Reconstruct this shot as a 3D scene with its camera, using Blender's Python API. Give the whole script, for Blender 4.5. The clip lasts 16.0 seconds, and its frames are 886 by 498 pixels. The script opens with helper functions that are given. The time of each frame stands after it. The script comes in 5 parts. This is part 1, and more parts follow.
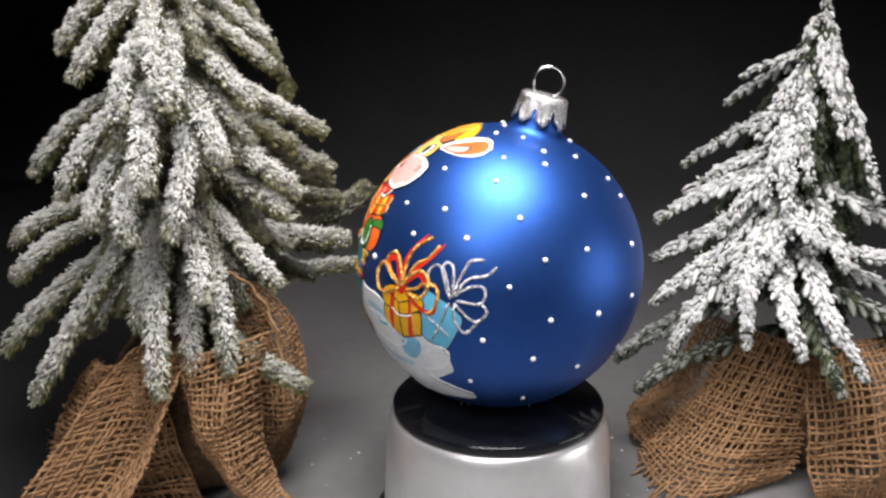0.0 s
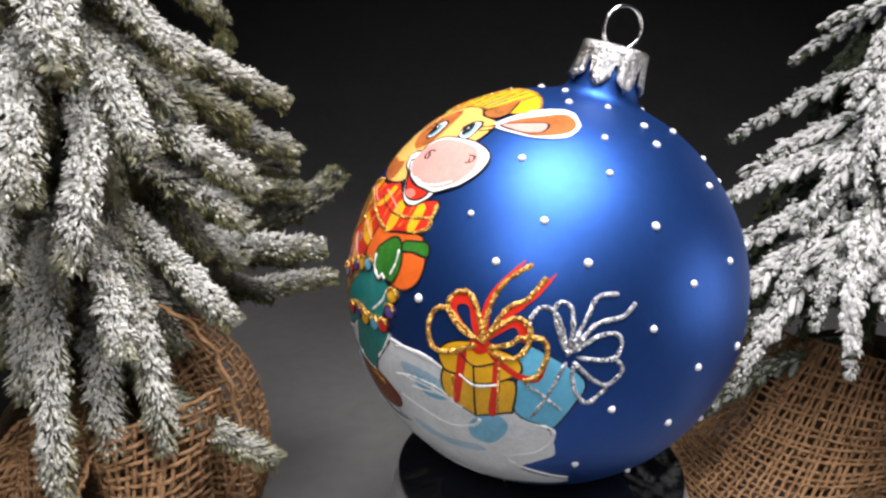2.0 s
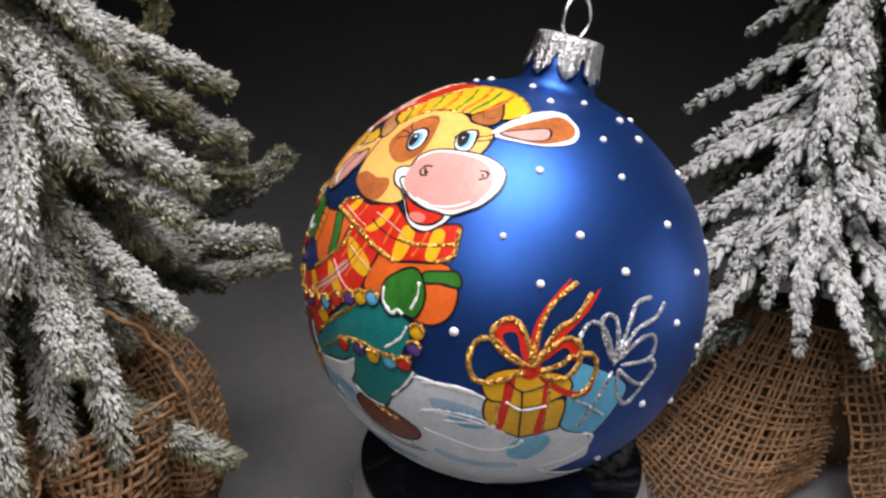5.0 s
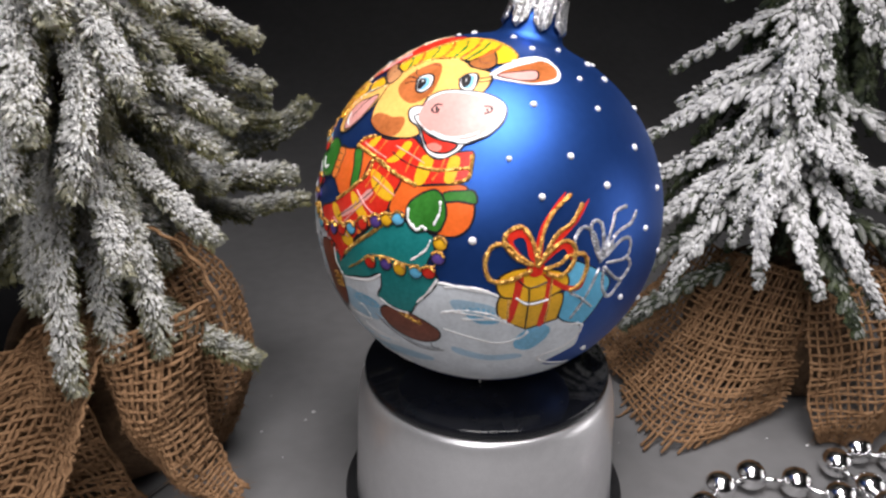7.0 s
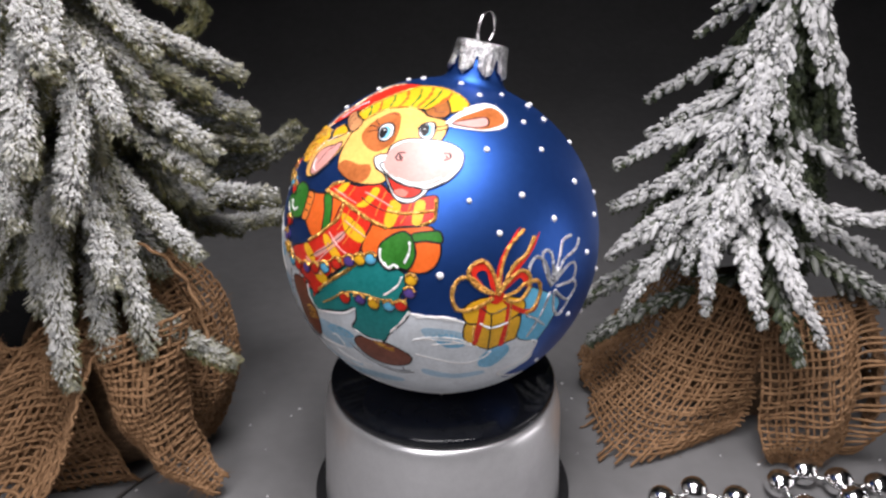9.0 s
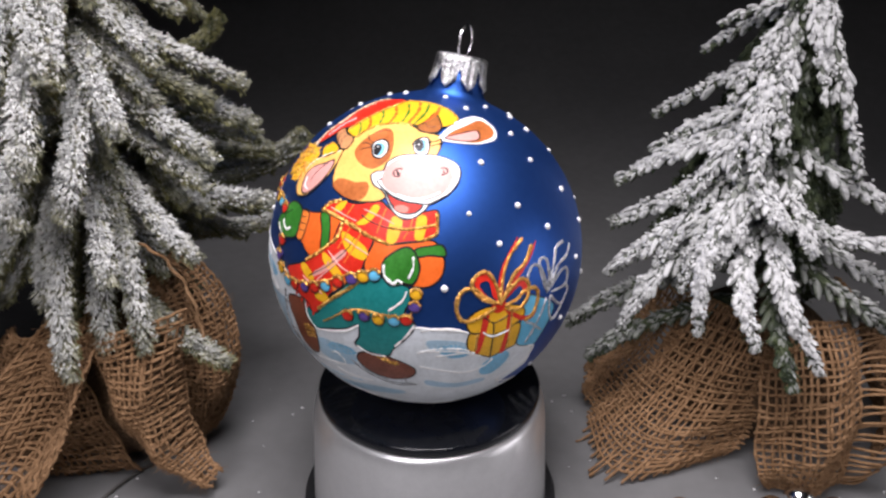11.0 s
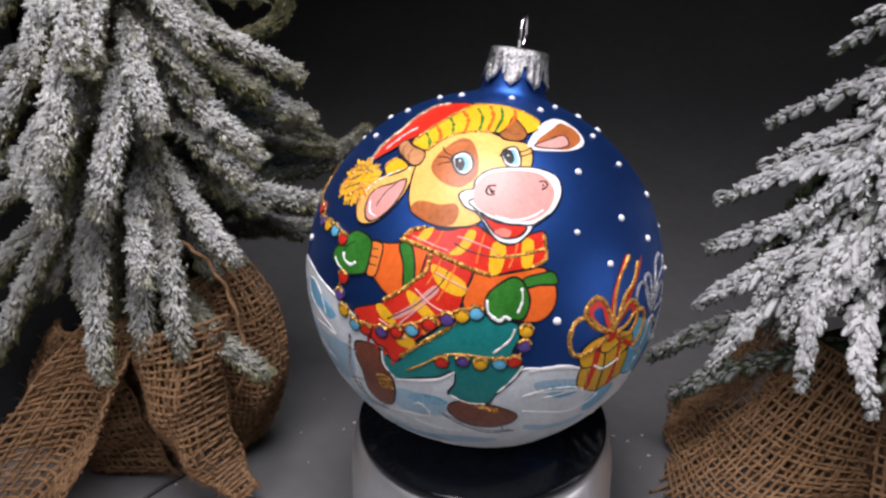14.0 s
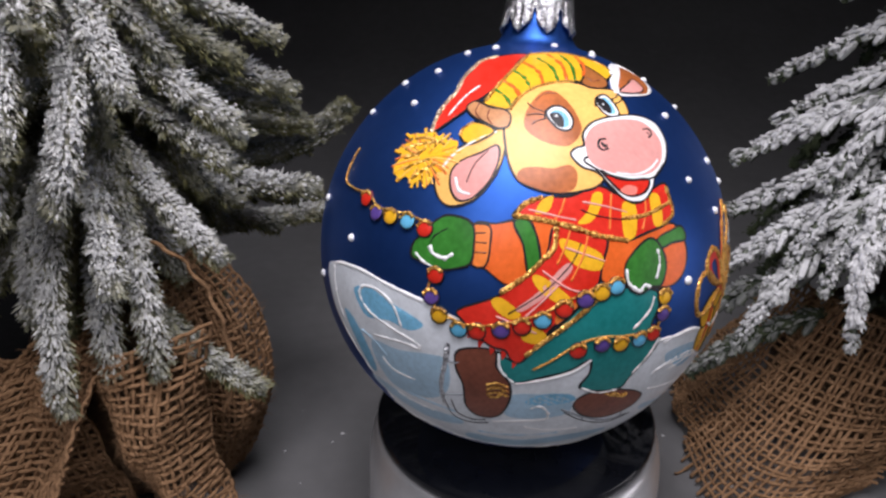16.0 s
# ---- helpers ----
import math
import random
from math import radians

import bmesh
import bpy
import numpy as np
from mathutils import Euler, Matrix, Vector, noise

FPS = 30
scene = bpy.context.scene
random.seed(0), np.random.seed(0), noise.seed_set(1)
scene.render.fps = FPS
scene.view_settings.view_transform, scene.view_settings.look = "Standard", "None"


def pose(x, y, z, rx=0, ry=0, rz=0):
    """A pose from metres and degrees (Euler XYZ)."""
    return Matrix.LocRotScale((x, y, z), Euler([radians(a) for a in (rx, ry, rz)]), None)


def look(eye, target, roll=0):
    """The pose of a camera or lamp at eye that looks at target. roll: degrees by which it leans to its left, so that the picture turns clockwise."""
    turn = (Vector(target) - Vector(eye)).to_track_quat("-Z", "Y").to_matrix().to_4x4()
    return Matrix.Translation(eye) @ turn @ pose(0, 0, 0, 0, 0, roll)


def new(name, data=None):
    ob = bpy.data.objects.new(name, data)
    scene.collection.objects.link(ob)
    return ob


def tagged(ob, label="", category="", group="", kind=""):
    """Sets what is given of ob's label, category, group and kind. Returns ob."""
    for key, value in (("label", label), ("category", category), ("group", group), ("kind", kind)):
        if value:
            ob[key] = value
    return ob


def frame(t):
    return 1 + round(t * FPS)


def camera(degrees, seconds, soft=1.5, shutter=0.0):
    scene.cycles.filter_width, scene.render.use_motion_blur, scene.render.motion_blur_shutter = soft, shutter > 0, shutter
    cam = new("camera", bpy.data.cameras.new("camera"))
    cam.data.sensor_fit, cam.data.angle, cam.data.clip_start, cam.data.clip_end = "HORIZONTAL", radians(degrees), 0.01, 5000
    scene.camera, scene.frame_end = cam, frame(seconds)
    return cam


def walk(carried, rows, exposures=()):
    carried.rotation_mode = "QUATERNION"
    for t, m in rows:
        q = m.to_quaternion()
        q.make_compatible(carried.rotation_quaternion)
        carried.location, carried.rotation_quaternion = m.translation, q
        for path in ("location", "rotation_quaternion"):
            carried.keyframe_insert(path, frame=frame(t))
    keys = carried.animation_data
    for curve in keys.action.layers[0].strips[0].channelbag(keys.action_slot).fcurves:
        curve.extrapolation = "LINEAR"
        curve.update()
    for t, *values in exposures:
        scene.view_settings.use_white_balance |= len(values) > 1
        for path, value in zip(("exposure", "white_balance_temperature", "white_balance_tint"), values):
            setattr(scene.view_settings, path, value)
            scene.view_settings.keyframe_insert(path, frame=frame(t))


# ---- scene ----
from mathutils import geometry

# Places are in metres: the origin lies on the turntable's axis at the table top.
BALL_Z = 0.098          # height of the bauble's middle over the table
BALL_R = 0.04884
cam = camera(60.23, 16.0, soft=2.5)
PATH = [
    (0.0, -0.0194, -0.2548, 0.0701, 75.89, 0.38, 0.24),
    (0.5, -0.0223, -0.2351, 0.0677, 75.52, 0.42, -1.27),
    (1.0, -0.0289, -0.2146, 0.0610, 75.06, 0.37, -3.13),
    (1.5, -0.0377, -0.1954, 0.0655, 74.30, 0.22, -4.96),
    (2.0, -0.0477, -0.1770, 0.0631, 73.58, 0.16, -6.60),
    (2.5, -0.0511, -0.1675, 0.0634, 72.51, 0.07, -8.17),
    (3.0, -0.0496, -0.1587, 0.0642, 71.47, -0.08, -9.74),
    (3.5, -0.0467, -0.1553, 0.0640, 70.43, 0.01, -10.92),
    (6.0, -0.0515, -0.1833, 0.0863, 67.01, -0.35, -10.60),
    (6.5, -0.0496, -0.1930, 0.0794, 66.78, -0.39, -9.27),
    (7.0, -0.0439, -0.2012, 0.0769, 66.51, -0.24, -7.96),
    (7.5, -0.0417, -0.2111, 0.0781, 66.13, -0.21, -7.09),
    (8.0, -0.0313, -0.2130, 0.0867, 65.84, -0.30, -6.03),
    (8.5, -0.0218, -0.2173, 0.0924, 65.65, -0.27, -4.66),
    (11.0, 0.0092, -0.2200, 0.1006, 65.40, -0.11, 1.68),
    (11.5, 0.0176, -0.2197, 0.0997, 65.38, -0.09, 2.96),
    (12.0, 0.0232, -0.2166, 0.0993, 65.26, -0.05, 4.39),
    (12.5, 0.0233, -0.2109, 0.0993, 65.26, -0.07, 5.80),
    (13.0, 0.0244, -0.2062, 0.0980, 65.21, -0.15, 7.66),
    (13.5, 0.0286, -0.1988, 0.0990, 64.93, -0.04, 9.43),
    (14.0, 0.0211, -0.1899, 0.0965, 64.71, 0.03, 10.39),
    (14.5, 0.0078, -0.1833, 0.0975, 64.54, -0.07, 10.30),
    (15.0, -0.0028, -0.1819, 0.0950, 64.51, -0.06, 9.29),
    (15.5, -0.0096, -0.1760, 0.0884, 64.52, 0.06, 5.66),
    (16.0, -0.0177, -0.1719, 0.0810, 64.50, 0.04, 1.20),
]
walk(cam, [(t, pose(x, y, z + BALL_Z, rx, ry, rz)) for t, x, y, z, rx, ry, rz in PATH],
     [(0.0, 0.20, 6500, 13), (2.0, -0.05, 6500, 13), (3.5, -0.47, 6480, 15), (5.8, -0.6, 6450, 15), (6.3, -0.57, 6450, 15), (7.0, -0.32, 6400, 15), (8.5, -0.3, 6350, 16), (12.5, -0.38, 6250, 18), (14.5, -0.76, 6200, 18), (16.0, -0.77, 6150, 19)])

# turn of the turntable, degrees
SPIN = [
    (0.0, 0.00),
    (0.5, 3.31),
    (1.0, 6.51),
    (1.5, 9.57),
    (2.0, 12.52),
    (2.5, 15.75),
    (3.0, 18.81),
    (3.5, 22.13),
    (6.0, 37.53),
    (6.5, 40.12),
    (7.0, 42.78),
    (7.5, 45.68),
    (8.0, 48.25),
    (8.5, 51.56),
    (11.0, 66.71),
    (11.5, 70.16),
    (12.0, 73.29),
    (12.5, 76.15),
    (13.0, 79.41),
    (13.5, 82.48),
    (14.0, 85.66),
    (14.5, 88.57),
    (15.0, 91.54),
    (15.5, 94.72),
    (16.0, 98.29),
]

# ---------------------------------------------------------------- light
world = bpy.data.worlds.new("world")
scene.world = world
world.use_nodes = True
world.node_tree.nodes["Background"].inputs[0].default_value = (0.9, 0.95, 1.0, 1)
world.node_tree.nodes["Background"].inputs[1].default_value = 0.010


def area_lamp(name, eye, target, size, power, colour, spread):
    data = bpy.data.lights.new(name, "AREA")
    data.shape, data.size, data.energy, data.color, data.spread = "DISK", size, power, colour, radians(spread)
    ob = new(name, data)
    ob.matrix_world = look(eye, target)
    return tagged(ob, "round studio lamp, key and added unseen fills", "lamp", kind="structure")


# a shaded lamp over the table, two unseen lamps added round it
area_lamp("key_lamp", (0.0, -0.115, 0.445), (0.0, -0.09, 0.0), 0.24, 1.22, (1.0, 0.975, 0.95), 100)
# stands in for the unseen bright thing behind the bauble's right-hand sheen
area_lamp("side_lamp", (0.44, -0.14, 0.085), (-0.2, -0.10, 0.085), 0.28, 0.11, (1.0, 0.97, 0.94), 75)
# added fill from the front left, brightens the bauble's lower snow
area_lamp("fill_lamp", (-0.35, -0.95, 0.85), (0.0, -0.10, 0.03), 0.6, 0.55, (1.0, 0.98, 0.96), 40)


# ---------------------------------------------------------------- materials
def material(name, rough=0.5, metal=0.0, colour=(0.5, 0.5, 0.5)):
    m = bpy.data.materials.new(name)
    m.use_nodes = True
    b = m.node_tree.nodes["Principled BSDF"]
    b.inputs["Base Color"].default_value = (*colour, 1)
    b.inputs["Roughness"].default_value = rough
    b.inputs["Metallic"].default_value = metal
    b.inputs["Specular IOR Level"].default_value = 0.35
    return m, m.node_tree, b


def noise_node(tree, scale, detail=3.0, space="Object"):
    co = tree.nodes.new("ShaderNodeTexCoord")
    n = tree.nodes.new("ShaderNodeTexNoise")
    n.inputs["Scale"].default_value, n.inputs["Detail"].default_value = scale, detail
    tree.links.new(co.outputs[space], n.inputs["Vector"])
    return n


def ramp(tree, source, stops):
    r = tree.nodes.new("ShaderNodeValToRGB")
    while len(r.color_ramp.elements) < len(stops):
        r.color_ramp.elements.new(0.5)
    for e, (at, c) in zip(r.color_ramp.elements, stops):
        e.position, e.color = at, (*c, 1)
    tree.links.new(source, r.inputs[0])
    return r


def bump(tree, b, source, strength, distance):
    n = tree.nodes.new("ShaderNodeBump")
    n.inputs["Strength"].default_value, n.inputs["Distance"].default_value = strength, distance
    tree.links.new(source, n.inputs["Height"])
    tree.links.new(n.outputs[0], b.inputs["Normal"])


def mottled(name, dark, light, scale, rough=0.6, metal=0.0, relief=0.2, depth=0.0004, fine=8.0):
    """A surface whose colour wanders between two tones, with fine relief."""
    m, tree, b = material(name, rough, metal)
    big = noise_node(tree, scale)
    small = noise_node(tree, scale * fine, 4.0)
    mix = tree.nodes.new("ShaderNodeMath")
    mix.operation = "MULTIPLY_ADD"
    mix.inputs[1].default_value = 0.45
    tree.links.new(small.outputs[0], mix.inputs[0])
    half = tree.nodes.new("ShaderNodeMath")
    half.operation = "MULTIPLY"
    half.inputs[1].default_value = 0.55
    tree.links.new(big.outputs[0], half.inputs[0])
    tree.links.new(half.outputs[0], mix.inputs[2])
    r = ramp(tree, mix.outputs[0], [(0.35, dark), (0.65, light)])
    tree.links.new(r.outputs[0], b.inputs["Base Color"])
    if relief:
        bump(tree, b, small.outputs[0], relief, depth)
    return m


def glitter(name, dark, light, rough=0.35):
    """Glue strewn with metal flakes: every flake leans its own way."""
    m, tree, b = material(name, rough, 0.65)
    co = tree.nodes.new("ShaderNodeTexCoord")
    v = tree.nodes.new("ShaderNodeTexVoronoi")
    v.inputs["Scale"].default_value = 4200
    tree.links.new(co.outputs["Object"], v.inputs["Vector"])
    sep = tree.nodes.new("ShaderNodeSeparateColor")
    tree.links.new(v.outputs["Color"], sep.inputs[0])
    r = ramp(tree, sep.outputs[0], [(0.15, dark), (0.7, light)])
    tree.links.new(r.outputs[0], b.inputs["Base Color"])
    mid = tree.nodes.new("ShaderNodeVectorMath")
    mid.operation = "SUBTRACT"
    mid.inputs[1].default_value = (0.5, 0.5, 0.5)
    tree.links.new(v.outputs["Color"], mid.inputs[0])
    lean = tree.nodes.new("ShaderNodeVectorMath")
    lean.operation = "MULTIPLY_ADD"
    lean.inputs[1].default_value = (1.7, 1.7, 1.7)
    geo = tree.nodes.new("ShaderNodeNewGeometry")
    tree.links.new(mid.outputs[0], lean.inputs[0])
    tree.links.new(geo.outputs["Normal"], lean.inputs[2])
    unit = tree.nodes.new("ShaderNodeVectorMath")
    unit.operation = "NORMALIZE"
    tree.links.new(lean.outputs[0], unit.inputs[0])
    tree.links.new(unit.outputs[0], b.inputs["Normal"])
    return m


def flock_material(name, green_dark, green_light, snow):
    """Needles: green at the root, white by the mesh's flock value, lower in shaded insides."""
    m, tree, b = material(name, 0.75)
    at = tree.nodes.new("ShaderNodeAttribute")
    at.attribute_name = "flock"
    n = noise_node(tree, 260)
    g = ramp(tree, n.outputs[0], [(0.35, green_dark), (0.65, green_light)])
    s = ramp(tree, n.outputs[0], [(0.3, [c * 0.8 for c in snow]), (0.7, snow)])
    mix = tree.nodes.new("ShaderNodeMix")
    mix.data_type = "RGBA"
    tree.links.new(at.outputs["Fac"], mix.inputs["Factor"])
    tree.links.new(g.outputs[0], mix.inputs[6])
    tree.links.new(s.outputs[0], mix.inputs[7])
    tree.links.new(mix.outputs[2], b.inputs["Base Color"])
    return m


SWEEP = mottled("grey_sweep", (0.145, 0.144, 0.144), (0.175, 0.174, 0.174), 18, 0.5, relief=0.05, depth=0.0002)
WALL = mottled("dark_wall", (0.02, 0.02, 0.022), (0.03, 0.03, 0.033), 3, 0.9)
CLOTH_BLACK = mottled("black_cloth", (0.006, 0.006, 0.007), (0.011, 0.011, 0.012), 60, 0.95, relief=0.3, depth=0.0006)
PANEL = mottled("pale_panel", (0.65, 0.66, 0.68), (0.72, 0.73, 0.75), 6, 0.7)
SILVER = mottled("silver_paint", (0.64, 0.64, 0.65), (0.70, 0.70, 0.71), 300, 0.31, 0.64, relief=0.06, depth=0.0001)
PLATE = mottled("black_gloss", (0.006, 0.007, 0.010), (0.012, 0.013, 0.017), 30, 0.06, relief=0)
CHROME = mottled("chrome", (0.86, 0.86, 0.86), (0.94, 0.94, 0.94), 200, 0.16, 1.0, relief=0.02, depth=0.0001)
CAP = mottled("stamped_tin", (0.40, 0.40, 0.41), (0.85, 0.85, 0.85), 700, 0.30, 1.0, relief=0.9, depth=0.0008, fine=2.0)
BLUE = mottled("satin_blue", (0.026, 0.088, 0.34), (0.031, 0.102, 0.39), 60, 0.45, 0.92, relief=0.03, depth=0.0001)
FLOCK_A = flock_material("flocked_needles", (0.045, 0.052, 0.018), (0.26, 0.245, 0.10), (0.74, 0.74, 0.725))
FLOCK_B = flock_material("snowy_needles", (0.014, 0.024, 0.010), (0.055, 0.072, 0.028), (0.69, 0.69, 0.685))
BARK = mottled("bark", (0.05, 0.03, 0.02), (0.12, 0.08, 0.05), 120, 0.9, relief=0.6, depth=0.001)
JUTE = mottled("jute", (0.17, 0.090, 0.040), (0.34, 0.198, 0.102), 260, 0.9, relief=0.7, depth=0.0006, fine=5.0)
# the same jute, darkened to stand in for shade inside the wrap
JUTE_SHADED = mottled("jute_shaded", (0.07, 0.040, 0.020), (0.17, 0.102, 0.054), 420, 0.95, relief=1.0, depth=0.0014)


# ---------------------------------------------------------------- mesh helpers
def mesh_object(name, verts, faces, mat, parent=None, smooth=True, label=""):
    me = bpy.data.meshes.new(name)
    me.from_pydata([tuple(v) for v in verts], [], faces)
    me.materials.append(mat)
    if smooth:
        me.polygons.foreach_set("use_smooth", [True] * len(me.polygons))
    me.update()
    ob = new(name, me)
    if parent:
        ob.parent = parent
    return tagged(ob, label) if label else ob


def empty(name, m, label, category, group="", kind=""):
    ob = new(name)
    ob.empty_display_size = 0.01
    ob.matrix_world = m
    return tagged(ob, label, category, group, kind)


def lathe(profile, steps=96):
    """Verts and faces of a profile (radius, height) turned round z."""
    verts, faces = [], []
    for r, z in profile:
        for k in range(steps):
            a = 2 * math.pi * k / steps
            verts.append((r * math.cos(a), r * math.sin(a), z))
    for j in range(len(profile) - 1):
        for k in range(steps):
            n = (k + 1) % steps
            faces.append((j * steps + k, j * steps + n, (j + 1) * steps + n, (j + 1) * steps + k))
    return verts, faces


def tube(points, radii, sides=6, closed=False, verts=None, faces=None):
    """A tube along points; adds to verts and faces if given."""
    verts = [] if verts is None else verts
    faces = [] if faces is None else faces
    base, n = len(verts), len(points)
    ref = Vector((0.31, 0.17, 0.93))
    for i, p in enumerate(points):
        p = Vector(p)
        a = Vector(points[(i - 1) % n] if closed or i else points[0])
        b = Vector(points[(i + 1) % n] if closed or i < n - 1 else points[-1])
        t = (b - a).normalized()
        s = t.cross(ref).normalized()
        u = s.cross(t)
        r = radii[i] if hasattr(radii, "__len__") else radii
        for k in range(sides):
            w = 2 * math.pi * k / sides
            verts.append(p + r * (math.cos(w) * s + math.sin(w) * u))
    for i in range(n if closed else n - 1):
        j = (i + 1) % n
        for k in range(sides):
            m = (k + 1) % sides
            faces.append((base + i * sides + k, base + i * sides + m, base + j * sides + m, base + j * sides + k))
    if not closed:
        faces.append(tuple(base + k for k in range(sides))[::-1])
        faces.append(tuple(base + (n - 1) * sides + k for k in range(sides)))
    return verts, faces


def bezier(points, t):
    """A point on the Bezier curve of any number of control points."""
    pts = [Vector(p) for p in points]
    while len(pts) > 1:
        pts = [a.lerp(b, t) for a, b in zip(pts, pts[1:])]
    return pts[0]


# ---------------------------------------------------------------- table, backdrop, room
def strip(prof, x0, x1, steps):
    """Verts and faces of a profile (y, z) drawn out along x."""
    xs = [x0 + (x1 - x0) * k / steps for k in range(steps + 1)]
    n = len(xs)
    verts = [(x, y, z) for y, z in prof for x in xs]
    faces = [(j * n + i, j * n + i + 1, (j + 1) * n + i + 1, (j + 1) * n + i) for j in range(len(prof) - 1) for i in range(n - 1)]
    return verts, faces


def sweep():
    """A seamless grey sheet: flat on the table, curving up behind into a wall."""
    prof = [(-0.45, 0.0), (-0.2, 0.0), (0.0, 0.0), (0.26, 0.0)]
    for k in range(1, 25):
        a = math.pi / 2 * k / 24
        prof.append((0.26 + 0.50 * math.sin(a), 0.50 - 0.50 * math.cos(a)))
    prof += [(0.76, 0.8), (0.76, 1.2)]
    v, f = strip(prof, -0.62, 0.95, 24)
    ob = mesh_object("backdrop", v, f, SWEEP)
    so = ob.modifiers.new("thick", "SOLIDIFY")
    so.thickness, so.offset = 0.003, -1
    tagged(ob, "seamless dark grey backdrop sheet under and behind the trees", "backdrop", kind="structure")


def slab(name, lo, hi, mat, label, category):
    x0, y0, z0 = lo
    x1, y1, z1 = hi
    v = [(x, y, z) for x in (x0, x1) for y in (y0, y1) for z in (z0, z1)]
    f = [(0, 1, 3, 2), (4, 6, 7, 5), (0, 4, 5, 1), (2, 3, 7, 6), (0, 2, 6, 4), (1, 5, 7, 3)]
    return tagged(mesh_object(name, v, f, mat, smooth=False), label, category, kind="structure")


sweep()
slab("floor", (-2.1, -2.1, -0.80), (2.1, 2.1, -0.75), WALL, "dark room floor below the table", "floor")
slab("ceiling", (-2.1, -2.1, 1.75), (2.1, 2.1, 1.80), WALL, "dark ceiling over the table", "ceiling")
slab("wall_north", (-2.1, 2.0, -0.75), (2.1, 2.1, 1.75), WALL, "dark wall behind the backdrop", "wall")
slab("wall_south", (-2.1, -2.1, -0.75), (2.1, -2.0, 1.75), WALL, "dark wall of the room", "wall")
slab("wall_west", (-2.1, -2.0, -0.75), (-2.0, 2.0, 1.75), WALL, "dark wall of the room", "wall")
slab("wall_east", (2.0, -2.0, -0.75), (2.1, 2.0, 1.75), WALL, "dark wall of the room", "wall")
slab("table_top", (-0.62, -0.45, -0.03), (0.95, 0.26, -0.004), WALL, "table top under the grey sheet", "table")
slab("white_panel", (-0.61, 0.46, 0.043), (-0.523, 0.475, 0.42), PANEL, "pale panel standing on the sheet behind the black cloth", "panel")


def black_cloth():
    """A black cloth heaped on the sheet beside the first tree."""
    nx, ny = 28, 34
    verts, faces = [], []
    for j in range(ny + 1):
        for i in range(nx + 1):
            u, v = i / nx, j / ny
            x = -0.56 + 0.37 * u + 0.01 * math.sin(7 * v)
            y = -0.06 + 0.50 * v
            hump = min(1.0, 3.2 * (1 - u)) * min(1.0, 4 * v) * min(1.0, 5 * (1 - v)) * min(1.0, 6 * u)
            z = 0.003 + hump * (0.075 + 0.02 * noise.noise(Vector((x * 9, y * 9, 2.0)))) + 0.004 * hump * noise.noise(Vector((x * 40, y * 25, 5.0)))
            verts.append((x, y, z))
    for j in range(ny):
        for i in range(nx):
            a = j * (nx + 1) + i
            faces.append((a, a + 1, a + nx + 2, a + nx + 1))
    ob = mesh_object("black_cloth", verts, faces, CLOTH_BLACK)
    so = ob.modifiers.new("thick", "SOLIDIFY")
    so.thickness, so.offset = 0.002, -1
    tagged(ob, "black cloth heaped on the sheet beside the tree", "cloth")


black_cloth()

# ---------------------------------------------------------------- turntable
def turntable():
    top = BALL_Z - BALL_R - 0.0003
    stand = empty("display_turntable", pose(-0.0016, 0, 0), "silver motor turntable with a black glossy plate on the table", "turntable")
    body = [(0.0, 0.0008), (0.0414, 0.0008), (0.0420, 0.0025), (0.0416, 0.010), (0.0406, top - 0.020)]
    for k in range(1, 9):
        a = math.pi / 2 * k / 8
        body.append((0.0374 + 0.0032 * math.cos(a), top - 0.020 + 0.0165 * math.sin(a)))
    body += [(0.0368, top - 0.0036), (0.0, top - 0.0036)]
    v, f = lathe(body)
    mesh_object("body", v, f, SILVER, stand, label="silver painted drum")
    ring = [(0.0400, 0.0004), (0.0452, 0.0004), (0.0456, 0.0010), (0.0455, 0.0026), (0.0448, 0.0032), (0.0400, 0.0032)]
    v, f = lathe(ring)
    mesh_object("base_ring", v, f, CLOTH_BLACK, stand, label="black rubber base ring")
    plate = [(0.0, top - 0.0034), (0.0371, top - 0.0034), (0.0377, top - 0.0028), (0.0377, top - 0.0006), (0.0372, top), (0.0, top)]
    v, f = lathe(plate)
    p = mesh_object("plate", v, f, PLATE, stand, label="black glossy turning plate")
    return stand, p


STAND, STAND_PLATE = turntable()

# ---------------------------------------------------------------- bauble
BAUBLE = empty("christmas_bauble", pose(-0.00126, 0.00118, BALL_Z), "hand-painted satin blue glass bauble on the turntable plate", "ornament")
BALL_C = Vector((-0.00017, 0.00117, -0.00017))
AXIS = Vector((0.23205, -0.09515, 0.96804)).normalized()
BALL_M = Matrix.Translation(BALL_C) @ AXIS.to_track_quat("Z", "Y").to_matrix().to_4x4()


def bauble_body():
    prof = []
    for k in range(0, 61):
        a = -math.pi / 2 + math.radians(171) * k / 60
        prof.append((max(BALL_R * math.cos(a), 0.0), BALL_R * math.sin(a)))
    prof = [q for q in prof if q[1] < 0.0474]
    prof += [(0.0103, 0.0479), (0.0091, 0.0487), (0.0083, 0.0500), (0.0077, 0.0524), (0.0072, 0.0570), (0.0, 0.0570)]
    v, f = lathe(prof, 128)
    mesh_object("glass_ball", [BALL_M @ Vector(p) for p in v], f, BLUE, BAUBLE, label="satin blue glass ball with a short neck")


